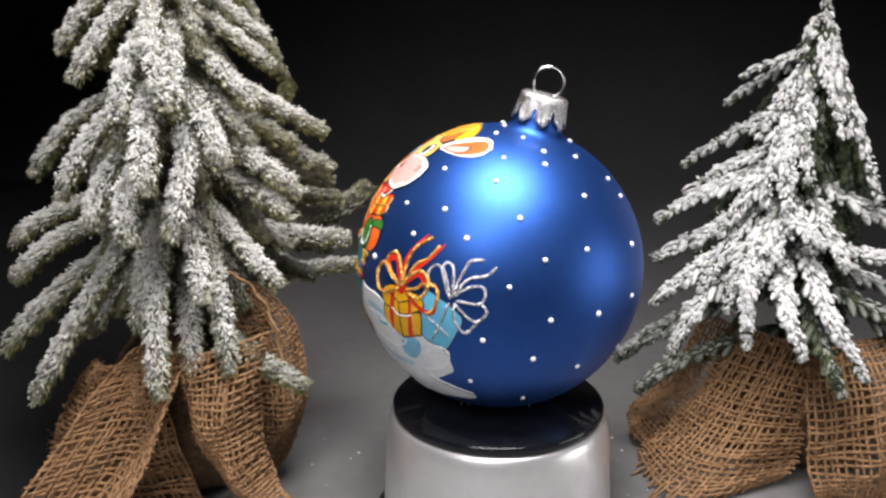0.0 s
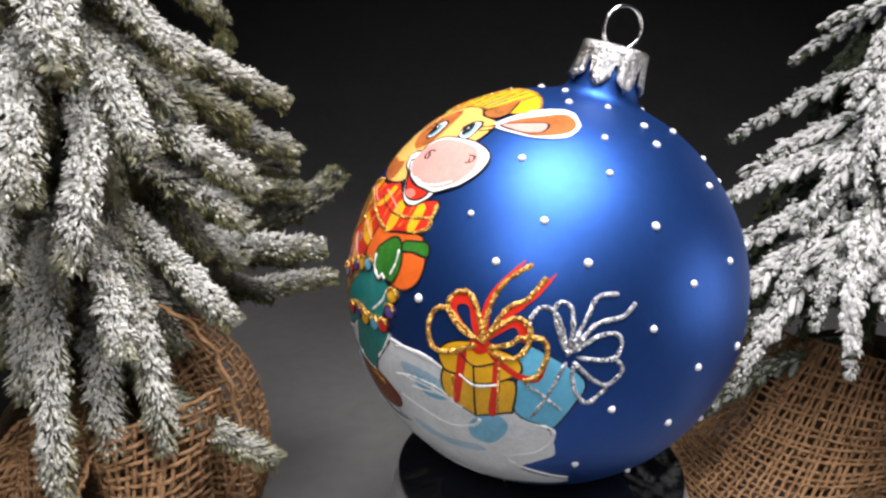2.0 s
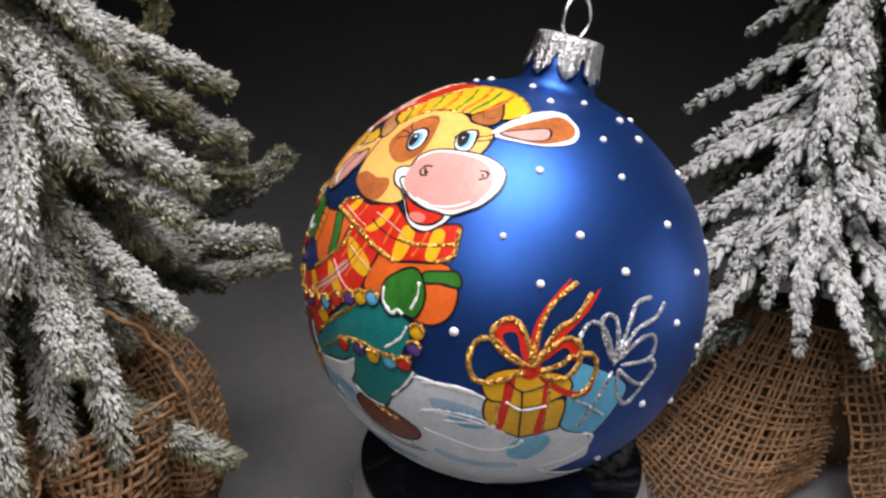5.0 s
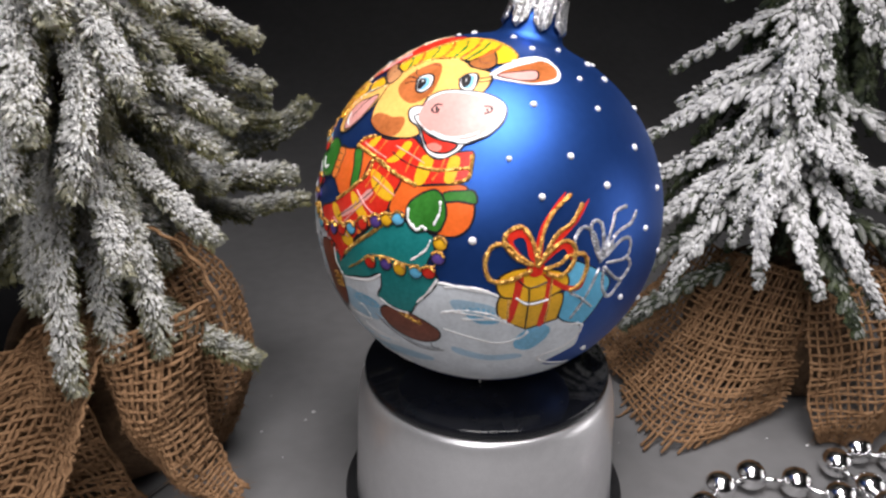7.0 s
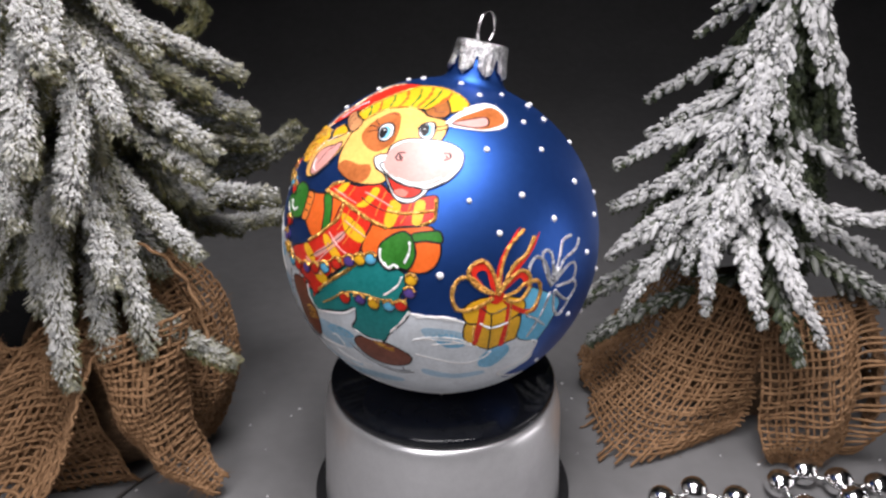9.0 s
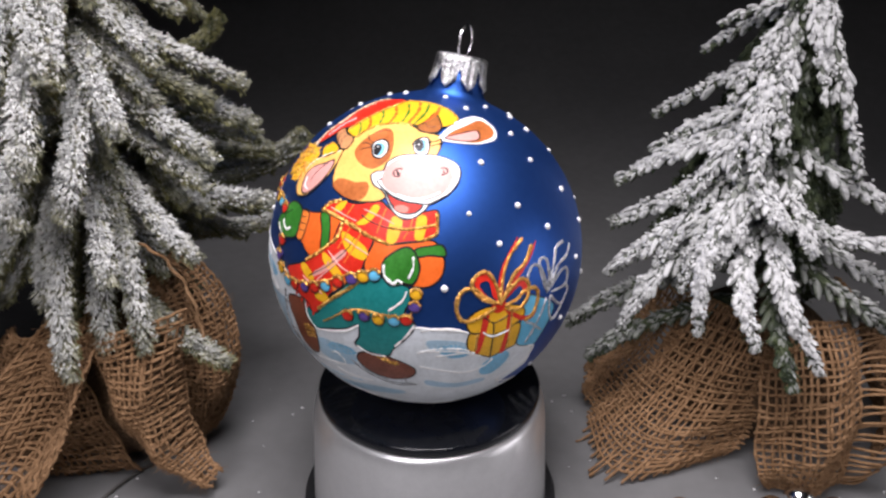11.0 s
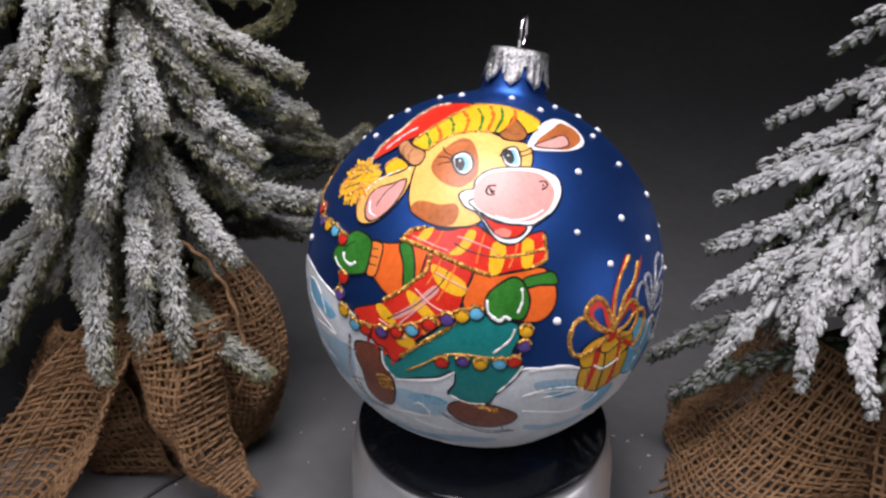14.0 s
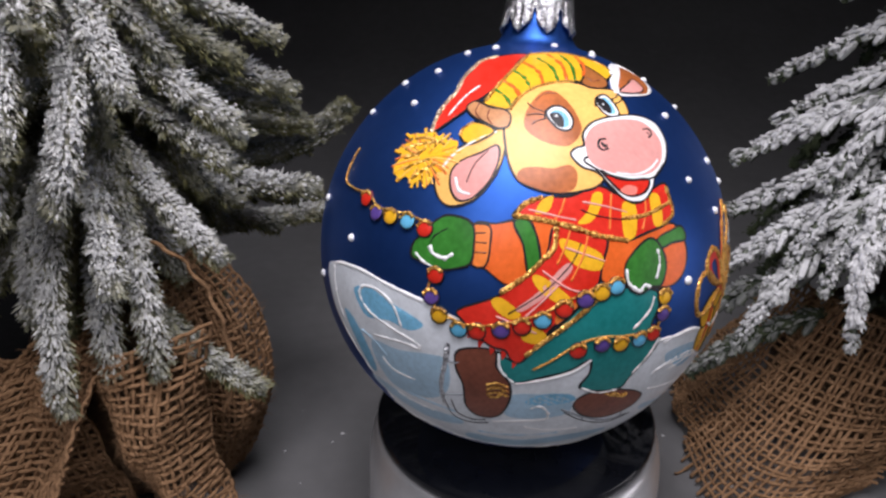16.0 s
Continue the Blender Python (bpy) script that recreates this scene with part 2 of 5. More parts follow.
def bauble_cap():
    """A tin cap: a flat lid, a skirt cut into pointed petals, flared at the foot."""
    verts, faces = [], []
    steps, petals = 160, 8
    for j in range(7):
        for k in range(steps):
            ph = (k / steps * petals) % 1.0
            edge = abs(2 * ph - 1)
            drop = 0.0002 if edge > 0.9 else 0.0024 + 0.0034 * (1 - edge)
            low = 0.0562 - drop
            z = 0.0596 + (low - 0.0596) * j / 6
            r = 0.0075 + 0.0013 * (j / 6) ** 1.5 * (drop / 0.0058) + 0.00035 * math.cos(2 * math.pi * ph * 3) * (j / 6)
            a = 2 * math.pi * k / steps
            verts.append((r * math.cos(a), r * math.sin(a), z))
    for j in range(6):
        for k in range(steps):
            n = (k + 1) % steps
            faces.append((j * steps + k, j * steps + n, (j + 1) * steps + n, (j + 1) * steps + k))
    base = len(verts)
    for r, z in ((0.0068, 0.0600), (0.0036, 0.0602), (0.0005, 0.0602)):
        for k in range(steps):
            a = 2 * math.pi * k / steps
            verts.append((r * math.cos(a), r * math.sin(a), z))
    for j in range(3):
        lo = 0 if j == 0 else base + (j - 1) * steps
        hi = base + j * steps
        for k in range(steps):
            n = (k + 1) % steps
            faces.append((lo + k, hi + k, hi + n, lo + n))
    ob = mesh_object("cap", [BALL_M @ Vector(p) for p in verts], faces, CAP, BAUBLE, label="stamped silver tin cap with pointed petals")
    so = ob.modifiers.new("thick", "SOLIDIFY")
    so.thickness = 0.0003
    ring = []
    for k in range(40):
        a = math.radians(-78 + 336 * k / 39)
        ring.append((0.0049 * math.cos(a), 0.0, 0.0643 + 0.0049 * math.sin(a)))
    turn = pose(0, 0, 0, 0, 0, RING_TURN)
    v, f = tube([BALL_M @ turn @ Vector(p) for p in ring], 0.00042, 8)
    mesh_object("hanging_ring", v, f, CHROME, BAUBLE, label="bent wire ring")


RING_X = BALL_M.to_3x3().inverted() @ Vector((1, 0, 0))
RING_TURN = math.degrees(math.atan2(RING_X.y, RING_X.x))
bauble_body()
bauble_cap()

# ---------------------------------------------------------------- painting on the bauble
PAINT_AHEAD, PAINT_RIGHT, PAINT_UP = Vector((-0.88977, 0.12874, 0.43787)), Vector((-0.13245, -0.99094, 0.02221)), Vector((0.43676, -0.03823, 0.89877))
PAINT_SCALE = 1.0366


def enamel(name, colour, spread=0.12, rough=0.30):
    dark = [c * (1 - spread) for c in colour]
    light = [min(c * (1 + spread) + 0.01, 1) for c in colour]
    m = mottled(name, dark, light, 160, rough, 0.0, relief=0.12, depth=0.0002, fine=6.0)
    m.node_tree.nodes["Principled BSDF"].inputs["Specular IOR Level"].default_value = 0.30
    return m


P_SNOW = enamel("paint_snow", (0.74, 0.78, 0.82), 0.12)
P_ICE = enamel("paint_ice_blue", (0.20, 0.50, 0.72), 0.2)
P_ICE2 = enamel("paint_pale_ice", (0.40, 0.58, 0.72), 0.15)
P_WHITE = enamel("paint_white", (0.82, 0.82, 0.82), 0.05)
P_BLACK = enamel("paint_contour", (0.012, 0.010, 0.012))
P_RED = enamel("paint_red", (0.64, 0.024, 0.010))
P_ROSE = enamel("paint_rose", (0.80, 0.22, 0.17))
P_PINK = enamel("paint_pink", (0.70, 0.32, 0.285), 0.08)
P_ORANGE = enamel("paint_orange", (0.74, 0.125, 0.014))
P_ORANGE2 = enamel("paint_light_orange", (0.78, 0.20, 0.03))
P_YELLOW = enamel("paint_yellow", (0.82, 0.43, 0.012), 0.12)
P_GOLDBOX = enamel("paint_ochre", (0.75, 0.40, 0.02), 0.15)
P_CREAM = enamel("paint_cream", (0.86, 0.47, 0.12), 0.12)
P_GREEN = enamel("paint_green", (0.028, 0.175, 0.018), 0.25)
P_TEAL = enamel("paint_teal", (0.008, 0.20, 0.195), 0.15)
P_BROWN = enamel("paint_boot_brown", (0.20, 0.055, 0.028), 0.25)
P_BROWN2 = enamel("paint_rust", (0.42, 0.12, 0.03), 0.25)
P_TAN = enamel("paint_tan", (0.52, 0.24, 0.10), 0.2)
P_TAN2 = enamel("paint_horn_brown", (0.36, 0.12, 0.03), 0.2)
P_AZURE = enamel("paint_azure", (0.12, 0.45, 0.68), 0.12)
P_VIOLET = enamel("paint_violet", (0.11, 0.06, 0.28), 0.2)
P_STEEL = enamel("paint_steel", (0.28, 0.30, 0.33), 0.2)
GOLD_GLITTER = glitter("gold_glitter", (0.36, 0.12, 0.012), (0.92, 0.55, 0.14))
PALE_GLITTER = glitter("pale_gold_glitter", (0.55, 0.36, 0.16), (0.98, 0.85, 0.62))
SILVER_GLITTER = glitter("silver_glitter", (0.16, 0.17, 0.19), (0.80, 0.81, 0.84))


def on_ball(u, v, lift):
    """The place lift metres over the glass, u and v degrees from the painting's middle."""
    a = math.radians(math.hypot(u, v)) * PAINT_SCALE
    b = math.atan2(v, u)
    way = PAINT_AHEAD * math.cos(a) + (PAINT_RIGHT * math.cos(b) + PAINT_UP * math.sin(b)) * math.sin(a)
    return BALL_C + way * (BALL_R + lift)


def spline(points, closed, per=5):
    """Catmull-Rom points through the given ones."""
    n, out = len(points), []
    for i in range(n if closed else n - 1):
        p = [Vector(points[(i + k) % n] if closed else points[min(max(i + k, 0), n - 1)]) for k in (-1, 0, 1, 2)]
        for k in range(per):
            t = k / per
            out.append(0.5 * (2 * p[1] + (p[2] - p[0]) * t + (2 * p[0] - 5 * p[1] + 4 * p[2] - p[3]) * t * t + (3 * p[1] - p[0] - 3 * p[2] + p[3]) * t ** 3))
    if not closed:
        out.append(Vector(points[-1]))
    return out


def ribbon(edge, half, lift):
    """A thin brushed line along a closed outline, uneven in width."""
    verts, faces, n = [], [], len(edge)
    for k, p in enumerate(edge):
        way = edge[(k + 1) % n] - edge[k - 1]
        side = Vector((-way.y, way.x)).normalized() * half * (1.0 + 0.45 * noise.noise(Vector((p.x * 0.35, p.y * 0.35, lift * 9000))))
        for q, up in ((-1, 0.000008), (0, 0.000026), (1, 0.000008)):
            verts.append(on_ball(p.x + side.x * q, p.y + side.y * q, lift + up))
    for k in range(n):
        m = (k + 1) % n
        faces += [(3 * k, 3 * k + 1, 3 * m + 1, 3 * m), (3 * k + 1, 3 * k + 2, 3 * m + 2, 3 * m + 1)]
    return verts, faces


def patch(name, mat, layer, contour, outline):
    """A film of paint with a curved outline, laid on the ball."""
    edge = spline(outline, True, 4)
    n = len(edge)
    xs, ys = [p.x for p in edge], [p.y for p in edge]
    pts = [Vector((p.x, p.y)) for p in edge]
    step = 1.4
    for i in range(int((max(xs) - min(xs)) / step) + 1):
        for j in range(int((max(ys) - min(ys)) / step) + 1):
            pts.append(Vector((min(xs) + step * (i + 0.37), min(ys) + step * (j + 0.41 + 0.5 * (i % 2)))))
    v2, _, tris, *_ = geometry.delaunay_2d_cdt(pts, [(k, (k + 1) % n) for k in range(n)], [], 1, 1e-4)
    lift = LAYER * layer
    verts = [on_ball(p.x, p.y, lift) for p in v2]
    ob = mesh_object(name, verts, [tuple(t) for t in tris], mat, BAUBLE)
    if contour:
        v, f = ribbon(edge, 0.27, lift)
        mesh_object("contour", v, f, P_BLACK, ob)
    return ob


def stroke(name, mat, radius, layer, line):
    """A raised line of paint or glitter glue, uneven in width."""
    line = spline(line, False, 9)
    sunk = 0.5 if "glitter" in mat.name else 0.68
    grain = 0.16 if "glitter" in mat.name else 0.0
    wide = [radius * 0.001 * (0.85 + 0.3 * noise.noise(Vector((p.x * 0.9, p.y * 0.9, layer))) + grain * noise.noise(Vector((p.x * 4.7, p.y * 4.7, radius)))) for p in line]
    wide[0], wide[-1] = wide[0] * 0.6, wide[-1] * 0.6
    v, f = tube([on_ball(p.x, p.y, LAYER * layer - sunk * radius * 0.001) for p in line], wide, 8)
    return mesh_object(name, v, f, mat, BAUBLE)


LAYER = 0.000034


def dome(radius, height):
    prof = [(radius * math.cos(k * math.pi / 12), height * math.sin(k * math.pi / 12)) for k in range(6)] + [(0.0, height)]
    return lathe([(radius, -height)] + prof, 14)


def dome_at(name, mat, u, v, radius, height, lift):
    top = on_ball(u, v, lift)
    turn = (top - BALL_C).to_track_quat("Z", "Y").to_matrix().to_4x4()
    vs, fs = dome(radius, height)
    return mesh_object(name, [Matrix.Translation(top) @ turn @ Vector(q) for q in vs], fs, mat, BAUBLE)


def garland_bead(mat, at):
    """A painted bead with a dark rim and a crust of gold glitter on its upper side."""
    ob = dome_at("garland_bead", mat, at[0], at[1], 0.00172, 0.0004, LAYER * 12)
    ring = [on_ball(at[0] + 1.95 * math.cos(a), at[1] + 1.95 * math.sin(a), LAYER * 12) for a in [k * math.pi / 12 for k in range(24)]]
    v, f = tube(ring, 0.0002, 5, True)
    mesh_object("contour", v, f, P_BLACK, ob)
    arc, wide = [], []
    for k in range(15):
        a = math.radians(20 + k * 10)
        grain = noise.noise(Vector((at[0], at[1], k * 1.7)))
        arc.append(on_ball(at[0] + (1.65 + 0.25 * grain) * math.cos(a), at[1] + (1.65 + 0.25 * grain) * math.sin(a), LAYER * 12 + 0.00022))
        wide.append(0.0004 + 0.00022 * grain)
    v, f = tube(arc, wide, 6)
    mesh_object("glitter_line", v, f, GOLD_GLITTER, ob)


def snow_dots(places):
    for k, (u, v) in enumerate(places):
        r = 0.00083 + 0.00022 * noise.noise(Vector((u, v, 1.0)))
        dome_at("snow_dot", P_WHITE, u, v, r, 0.0007, 0.0)


# painted areas: outline in degrees on the ball, paint, layer, dark contour
patch("snow_bank", P_SNOW, 1, False, [(-63.2, -6.6), (-59.0, -4.2), (-48.8, -5.9), (-36.0, -9.3), (-25.8, -13.5), (-16.1, -17.7), (-0.8, -25.4), (13.9, -27.3), (31.0, -24.6), (38.9, -24.5), (47.5, -24.1), (60.5, -28.6), (72.8, -31.7), (74.6, -45.2), (69.3, -51.2), (61.7, -59.0), (71.3, -68.4), (65.7, -73.7), (55.4, -74.1), (41.3, -75.7), (12.4, -70.3), (4.2, -67.9), (-14.0, -65.7), (-27.5, -62.7), (-42.7, -56.2), (-48.7, -41.7), (-60.3, -22.5), (-62.9, -14.5)])
patch("snow_shade", P_ICE, 2, False, [(-48.5, -11.4), (-42.6, -10.6), (-36.5, -13.6), (-28.7, -17.5), (-27.1, -19.4), (-31.1, -20.9), (-36.9, -19.0), (-44.0, -19.1), (-46.9, -16.3)])
patch("snow_shade", P_ICE2, 2, False, [(-44.5, -26.1), (-35.1, -27.1), (-26.6, -26.8), (-21.5, -28.4), (-22.7, -37.8), (-29.5, -42.3), (-39.8, -41.5), (-44.2, -34.8)])
patch("snow_shade", P_ICE2, 2, False, [(-7.0, -37.6), (0.7, -36.8), (8.2, -39.0), (8.1, -44.4), (-0.6, -46.0), (-7.8, -44.7)])
patch("snow_shade", P_ICE, 2, False, [(37.1, -31.6), (43.2, -29.8), (48.6, -32.3), (46.7, -34.9), (41.4, -35.6)])
patch("snow_shade", P_ICE, 2, False, [(53.5, -39.3), (59.7, -33.3), (63.5, -34.8), (62.7, -39.8), (57.4, -46.3), (52.6, -45.3)])
patch("snow_shade", P_ICE2, 2, False, [(33.9, -29.3), (39.0, -28.2), (46.6, -28.8), (51.2, -33.4), (39.6, -32.5), (35.4, -32.4)])
patch("boot", P_BROWN, 4, True, [(-19.1, -25.3), (-15.1, -23.9), (-9.9, -24.5), (-9.8, -28.8), (-6.8, -33.2), (-6.8, -39.1), (-9.7, -45.1), (-14.6, -46.1), (-18.0, -42.2), (-18.1, -34.9), (-19.5, -29.9)])
patch("boot", P_BROWN, 4, True, [(9.4, -41.5), (12.0, -37.7), (19.9, -37.2), (29.3, -41.3), (28.0, -46.3), (20.7, -48.7), (13.4, -46.4)])
patch("trousers", P_TEAL, 5, True, [(11.5, -11.6), (18.0, -10.2), (27.0, -11.5), (28.3, -15.3), (26.8, -20.0), (30.1, -23.3), (28.0, -28.2), (23.3, -33.8), (21.2, -37.1), (15.1, -36.9), (10.1, -35.0), (12.0, -31.1), (11.7, -27.2), (7.2, -29.7), (-0.1, -31.7), (-6.1, -33.0), (-8.9, -28.7), (-9.4, -24.5), (-5.7, -27.0), (-0.8, -22.5), (5.4, -17.2)])
patch("jacket_sleeve", P_ORANGE, 5, True, [(-13.9, 3.9), (-9.2, 4.0), (-3.8, 4.9), (0.7, 4.6), (3.7, 2.9), (3.0, -1.3), (-2.1, -7.3), (-6.7, -9.2), (-10.8, -6.4), (-13.0, -3.8)])
patch("jacket_sleeve", P_ORANGE, 5, True, [(12.6, 0.5), (19.2, 0.0), (25.1, 2.0), (32.0, 3.9), (36.0, -1.1), (36.0, -6.5), (32.8, -10.2), (26.9, -10.9), (18.0, -8.8), (13.2, -8.5)])
patch("sleeve_cuff", P_ORANGE2, 6, True, [(-14.2, 3.9), (-10.6, 3.5), (-10.5, -0.1), (-11.6, -4.9), (-14.6, -4.6), (-14.1, -0.0)])
patch("sleeve_band", P_GREEN, 6, True, [(-5.5, 4.1), (-2.6, 4.9), (-0.6, 0.5), (-0.2, -5.5), (-2.6, -7.0), (-3.6, -0.7)])
patch("sleeve_band", P_GREEN, 6, True, [(27.2, 0.4), (31.2, 2.3), (34.5, 3.3), (36.0, 0.3), (31.5, -0.6), (27.8, -1.9)])
patch("scarf_tail", P_RED, 7, True, [(3.4, 3.4), (12.6, 1.1), (14.5, -0.3), (13.3, -4.9), (11.7, -11.0), (5.3, -15.9), (0.3, -21.5), (-4.1, -27.1), (-6.5, -26.5), (-7.8, -24.1), (-11.4, -22.9), (-17.1, -17.2), (-17.8, -14.6), (-9.4, -11.6), (-3.3, -7.3), (1.3, -2.5)])
patch("scarf_check", P_YELLOW, 8, False, [(4.9, 0.6), (12.9, -2.7), (12.6, -6.3), (7.3, -5.1), (4.2, -1.3)])
patch("scarf_check", P_YELLOW, 8, False, [(-1.8, -7.3), (0.6, -7.5), (6.7, -12.4), (5.2, -14.1), (-0.3, -10.4)])
patch("scarf_check", P_YELLOW, 8, False, [(-10.5, -12.3), (-8.2, -11.9), (-4.3, -15.4), (-6.5, -16.7), (-9.7, -14.5)])
patch("scarf_check", P_YELLOW, 8, False, [(-2.7, -18.2), (1.4, -20.3), (-0.8, -22.5), (-4.1, -21.2)])
patch("scarf_check", P_PINK, 8, False, [(-5.2, -14.1), (-0.9, -10.9), (5.2, -4.8), (6.4, -6.4), (0.3, -12.1), (-4.0, -14.9)])
patch("scarf_check", P_ORANGE2, 8, False, [(3.5, -15.8), (7.1, -13.4), (9.0, -12.8), (6.5, -15.4), (3.5, -17.9)])
patch("scarf_collar", P_RED, 8, True, [(-5.8, 5.4), (-3.1, 8.0), (0.8, 9.4), (6.6, 9.5), (13.0, 11.9), (18.3, 9.8), (25.6, 11.4), (30.2, 13.4), (31.5, 10.5), (32.0, 6.5), (29.6, 3.8), (24.4, 1.8), (18.5, 0.0), (12.0, 1.4), (5.9, 3.2), (-0.1, 4.9)])
patch("scarf_check", P_YELLOW, 9, False, [(0.5, 8.7), (2.9, 9.6), (2.1, 6.8), (0.5, 5.8), (-1.0, 6.1)])
patch("scarf_check", P_YELLOW, 9, False, [(11.7, 10.2), (13.7, 10.1), (13.0, 6.9), (10.8, 4.0), (7.9, 3.7), (10.2, 6.4)])
patch("scarf_check", P_YELLOW, 9, False, [(18.2, 7.9), (21.5, 7.7), (21.2, 1.2), (18.4, 0.7)])
patch("scarf_check", P_YELLOW, 9, False, [(25.5, 10.3), (28.1, 10.2), (28.6, 4.0), (26.4, 3.2), (25.6, 6.4)])
patch("mitten", P_GREEN, 10, True, [(-24.7, 3.3), (-22.6, 5.1), (-19.3, 6.2), (-14.3, 4.2), (-14.1, -1.2), (-15.0, -4.5), (-18.4, -5.5), (-22.2, -5.7), (-26.0, -4.0), (-28.7, -2.5), (-28.2, 0.2), (-26.4, 1.9)])
patch("mitten", P_GREEN, 10, True, [(18.5, -6.1), (20.1, -3.1), (24.2, 0.3), (27.2, -0.6), (29.5, -5.1), (28.5, -10.0), (25.3, -10.6), (22.4, -11.9), (19.3, -9.9)])
patch("ear", P_CREAM, 8, True, [(-6.8, 25.8), (-10.7, 25.0), (-15.6, 22.6), (-20.4, 20.2), (-22.6, 16.9), (-22.9, 12.9), (-21.4, 9.5), (-18.7, 8.1), (-14.1, 9.2), (-10.4, 12.8), (-7.9, 17.2), (-6.7, 21.9)])
patch("ear_lining", P_PINK, 9, True, [(-8.6, 21.6), (-12.3, 20.1), (-16.8, 18.5), (-19.1, 16.0), (-19.1, 11.9), (-17.3, 9.3), (-14.1, 9.8), (-10.6, 13.2), (-8.4, 17.9)])
patch("ear", P_WHITE, 8, False, [(21.6, 37.5), (22.7, 44.5), (24.6, 50.6), (28.5, 55.2), (35.5, 53.1), (38.2, 47.5), (34.9, 42.1), (28.8, 38.8)])
patch("ear_lining", P_BROWN2, 9, False, [(23.3, 39.2), (27.0, 48.4), (29.3, 53.6), (34.3, 52.9), (36.9, 48.5), (34.4, 42.8), (30.6, 40.1)])
patch("ear_lining", P_PINK, 10, True, [(23.2, 38.6), (27.0, 43.0), (31.0, 47.1), (33.2, 43.8), (29.8, 40.2)])
patch("face", P_CREAM, 9, True, [(-5.9, 31.9), (-2.5, 35.3), (2.0, 38.2), (9.0, 40.1), (16.3, 38.7), (21.4, 38.8), (23.7, 34.6), (23.5, 29.7), (21.2, 23.8), (16.0, 15.5), (13.0, 11.9), (9.2, 10.6), (4.2, 10.1), (-0.6, 11.2), (-4.3, 13.2), (-6.2, 17.1), (-7.0, 22.7), (-7.0, 27.1)])
patch("eye_patch", P_BROWN2, 10, False, [(2.3, 36.2), (5.8, 36.1), (8.8, 32.0), (10.4, 27.2), (10.1, 24.2), (7.2, 21.1), (3.5, 21.3), (-0.3, 23.2), (-2.5, 26.1), (-1.6, 30.8)])
patch("cheek_patch", P_BROWN2, 10, False, [(-4.5, 13.4), (-3.6, 15.7), (-0.5, 16.1), (3.2, 15.7), (6.8, 16.5), (8.4, 14.5), (7.4, 11.0), (3.6, 10.3), (-0.6, 11.3)])
patch("muzzle_rim", P_WHITE, 10, True, [(7.3, 18.9), (8.7, 20.6), (10.5, 21.3), (10.6, 24.2), (13.4, 27.5), (19.3, 29.8), (26.2, 31.2), (31.6, 29.8), (33.4, 24.9), (31.7, 19.0), (27.7, 14.8), (26.7, 12.2), (24.3, 9.2), (21.0, 8.3), (18.0, 9.6), (15.4, 12.2), (13.0, 14.9), (9.5, 16.1)])
patch("muzzle", P_PINK, 11, False, [(10.8, 20.4), (11.5, 24.0), (14.6, 27.1), (20.6, 29.0), (27.2, 29.3), (31.2, 25.4), (30.7, 19.9), (27.0, 15.8), (21.5, 14.5), (15.7, 15.1), (11.9, 17.0)])
patch("mouth", P_RED, 12, True, [(13.8, 15.2), (15.9, 14.3), (20.6, 13.5), (25.6, 13.8), (24.4, 11.0), (21.1, 9.8), (17.9, 10.8)])
patch("tongue", P_ROSE, 13, False, [(17.9, 10.9), (19.8, 12.2), (22.1, 11.8), (21.7, 10.2), (19.7, 10.0)])
patch("eye_white", P_WHITE, 11, True, [(2.6, 29.7), (4.8, 31.7), (7.3, 30.9), (8.7, 27.9), (7.9, 25.3), (6.0, 24.9), (4.1, 26.3)])
patch("iris", P_ICE, 12, False, [(3.7, 29.7), (5.6, 30.4), (7.4, 28.9), (7.6, 26.3), (6.0, 25.6), (4.4, 27.2)])
patch("pupil", P_BLACK, 13, False, [(3.4, 29.2), (5.4, 29.6), (6.5, 27.9), (6.1, 25.6), (4.4, 26.6)])
patch("eye_white", P_WHITE, 11, True, [(15.3, 34.5), (18.1, 36.5), (20.2, 33.9), (20.8, 30.5), (18.0, 29.6), (16.0, 31.3)])
patch("iris", P_ICE, 12, False, [(16.2, 34.3), (18.1, 35.4), (19.6, 33.0), (19.8, 30.8), (17.9, 30.4), (16.4, 32.2)])
patch("pupil", P_BLACK, 13, False, [(15.5, 34.2), (17.3, 35.0), (18.9, 32.3), (18.3, 30.4), (16.3, 31.7)])
patch("cap_crown", P_RED, 9, True, [(-24.4, 27.0), (-23.9, 30.1), (-22.2, 34.3), (-18.9, 38.5), (-17.1, 43.7), (-15.0, 47.1), (-12.7, 51.0), (-8.4, 53.0), (0.1, 53.2), (-3.0, 46.3), (-7.3, 40.7), (-10.5, 36.7), (-13.5, 34.5), (-16.2, 32.0), (-20.2, 29.3)])
patch("cap_band", P_YELLOW, 10, True, [(-11.8, 33.8), (-9.4, 37.8), (-4.5, 45.1), (0.2, 52.4), (9.1, 54.6), (17.4, 53.2), (22.9, 50.1), (22.6, 45.1), (17.0, 41.0), (10.5, 40.5), (4.6, 39.3), (-0.3, 37.2), (-4.1, 33.9), (-5.9, 31.1), (-8.6, 31.7)])
patch("cap_flap", P_YELLOW, 10, True, [(-17.2, 25.5), (-13.9, 28.2), (-9.2, 25.4), (-13.1, 22.8), (-15.6, 22.6)])
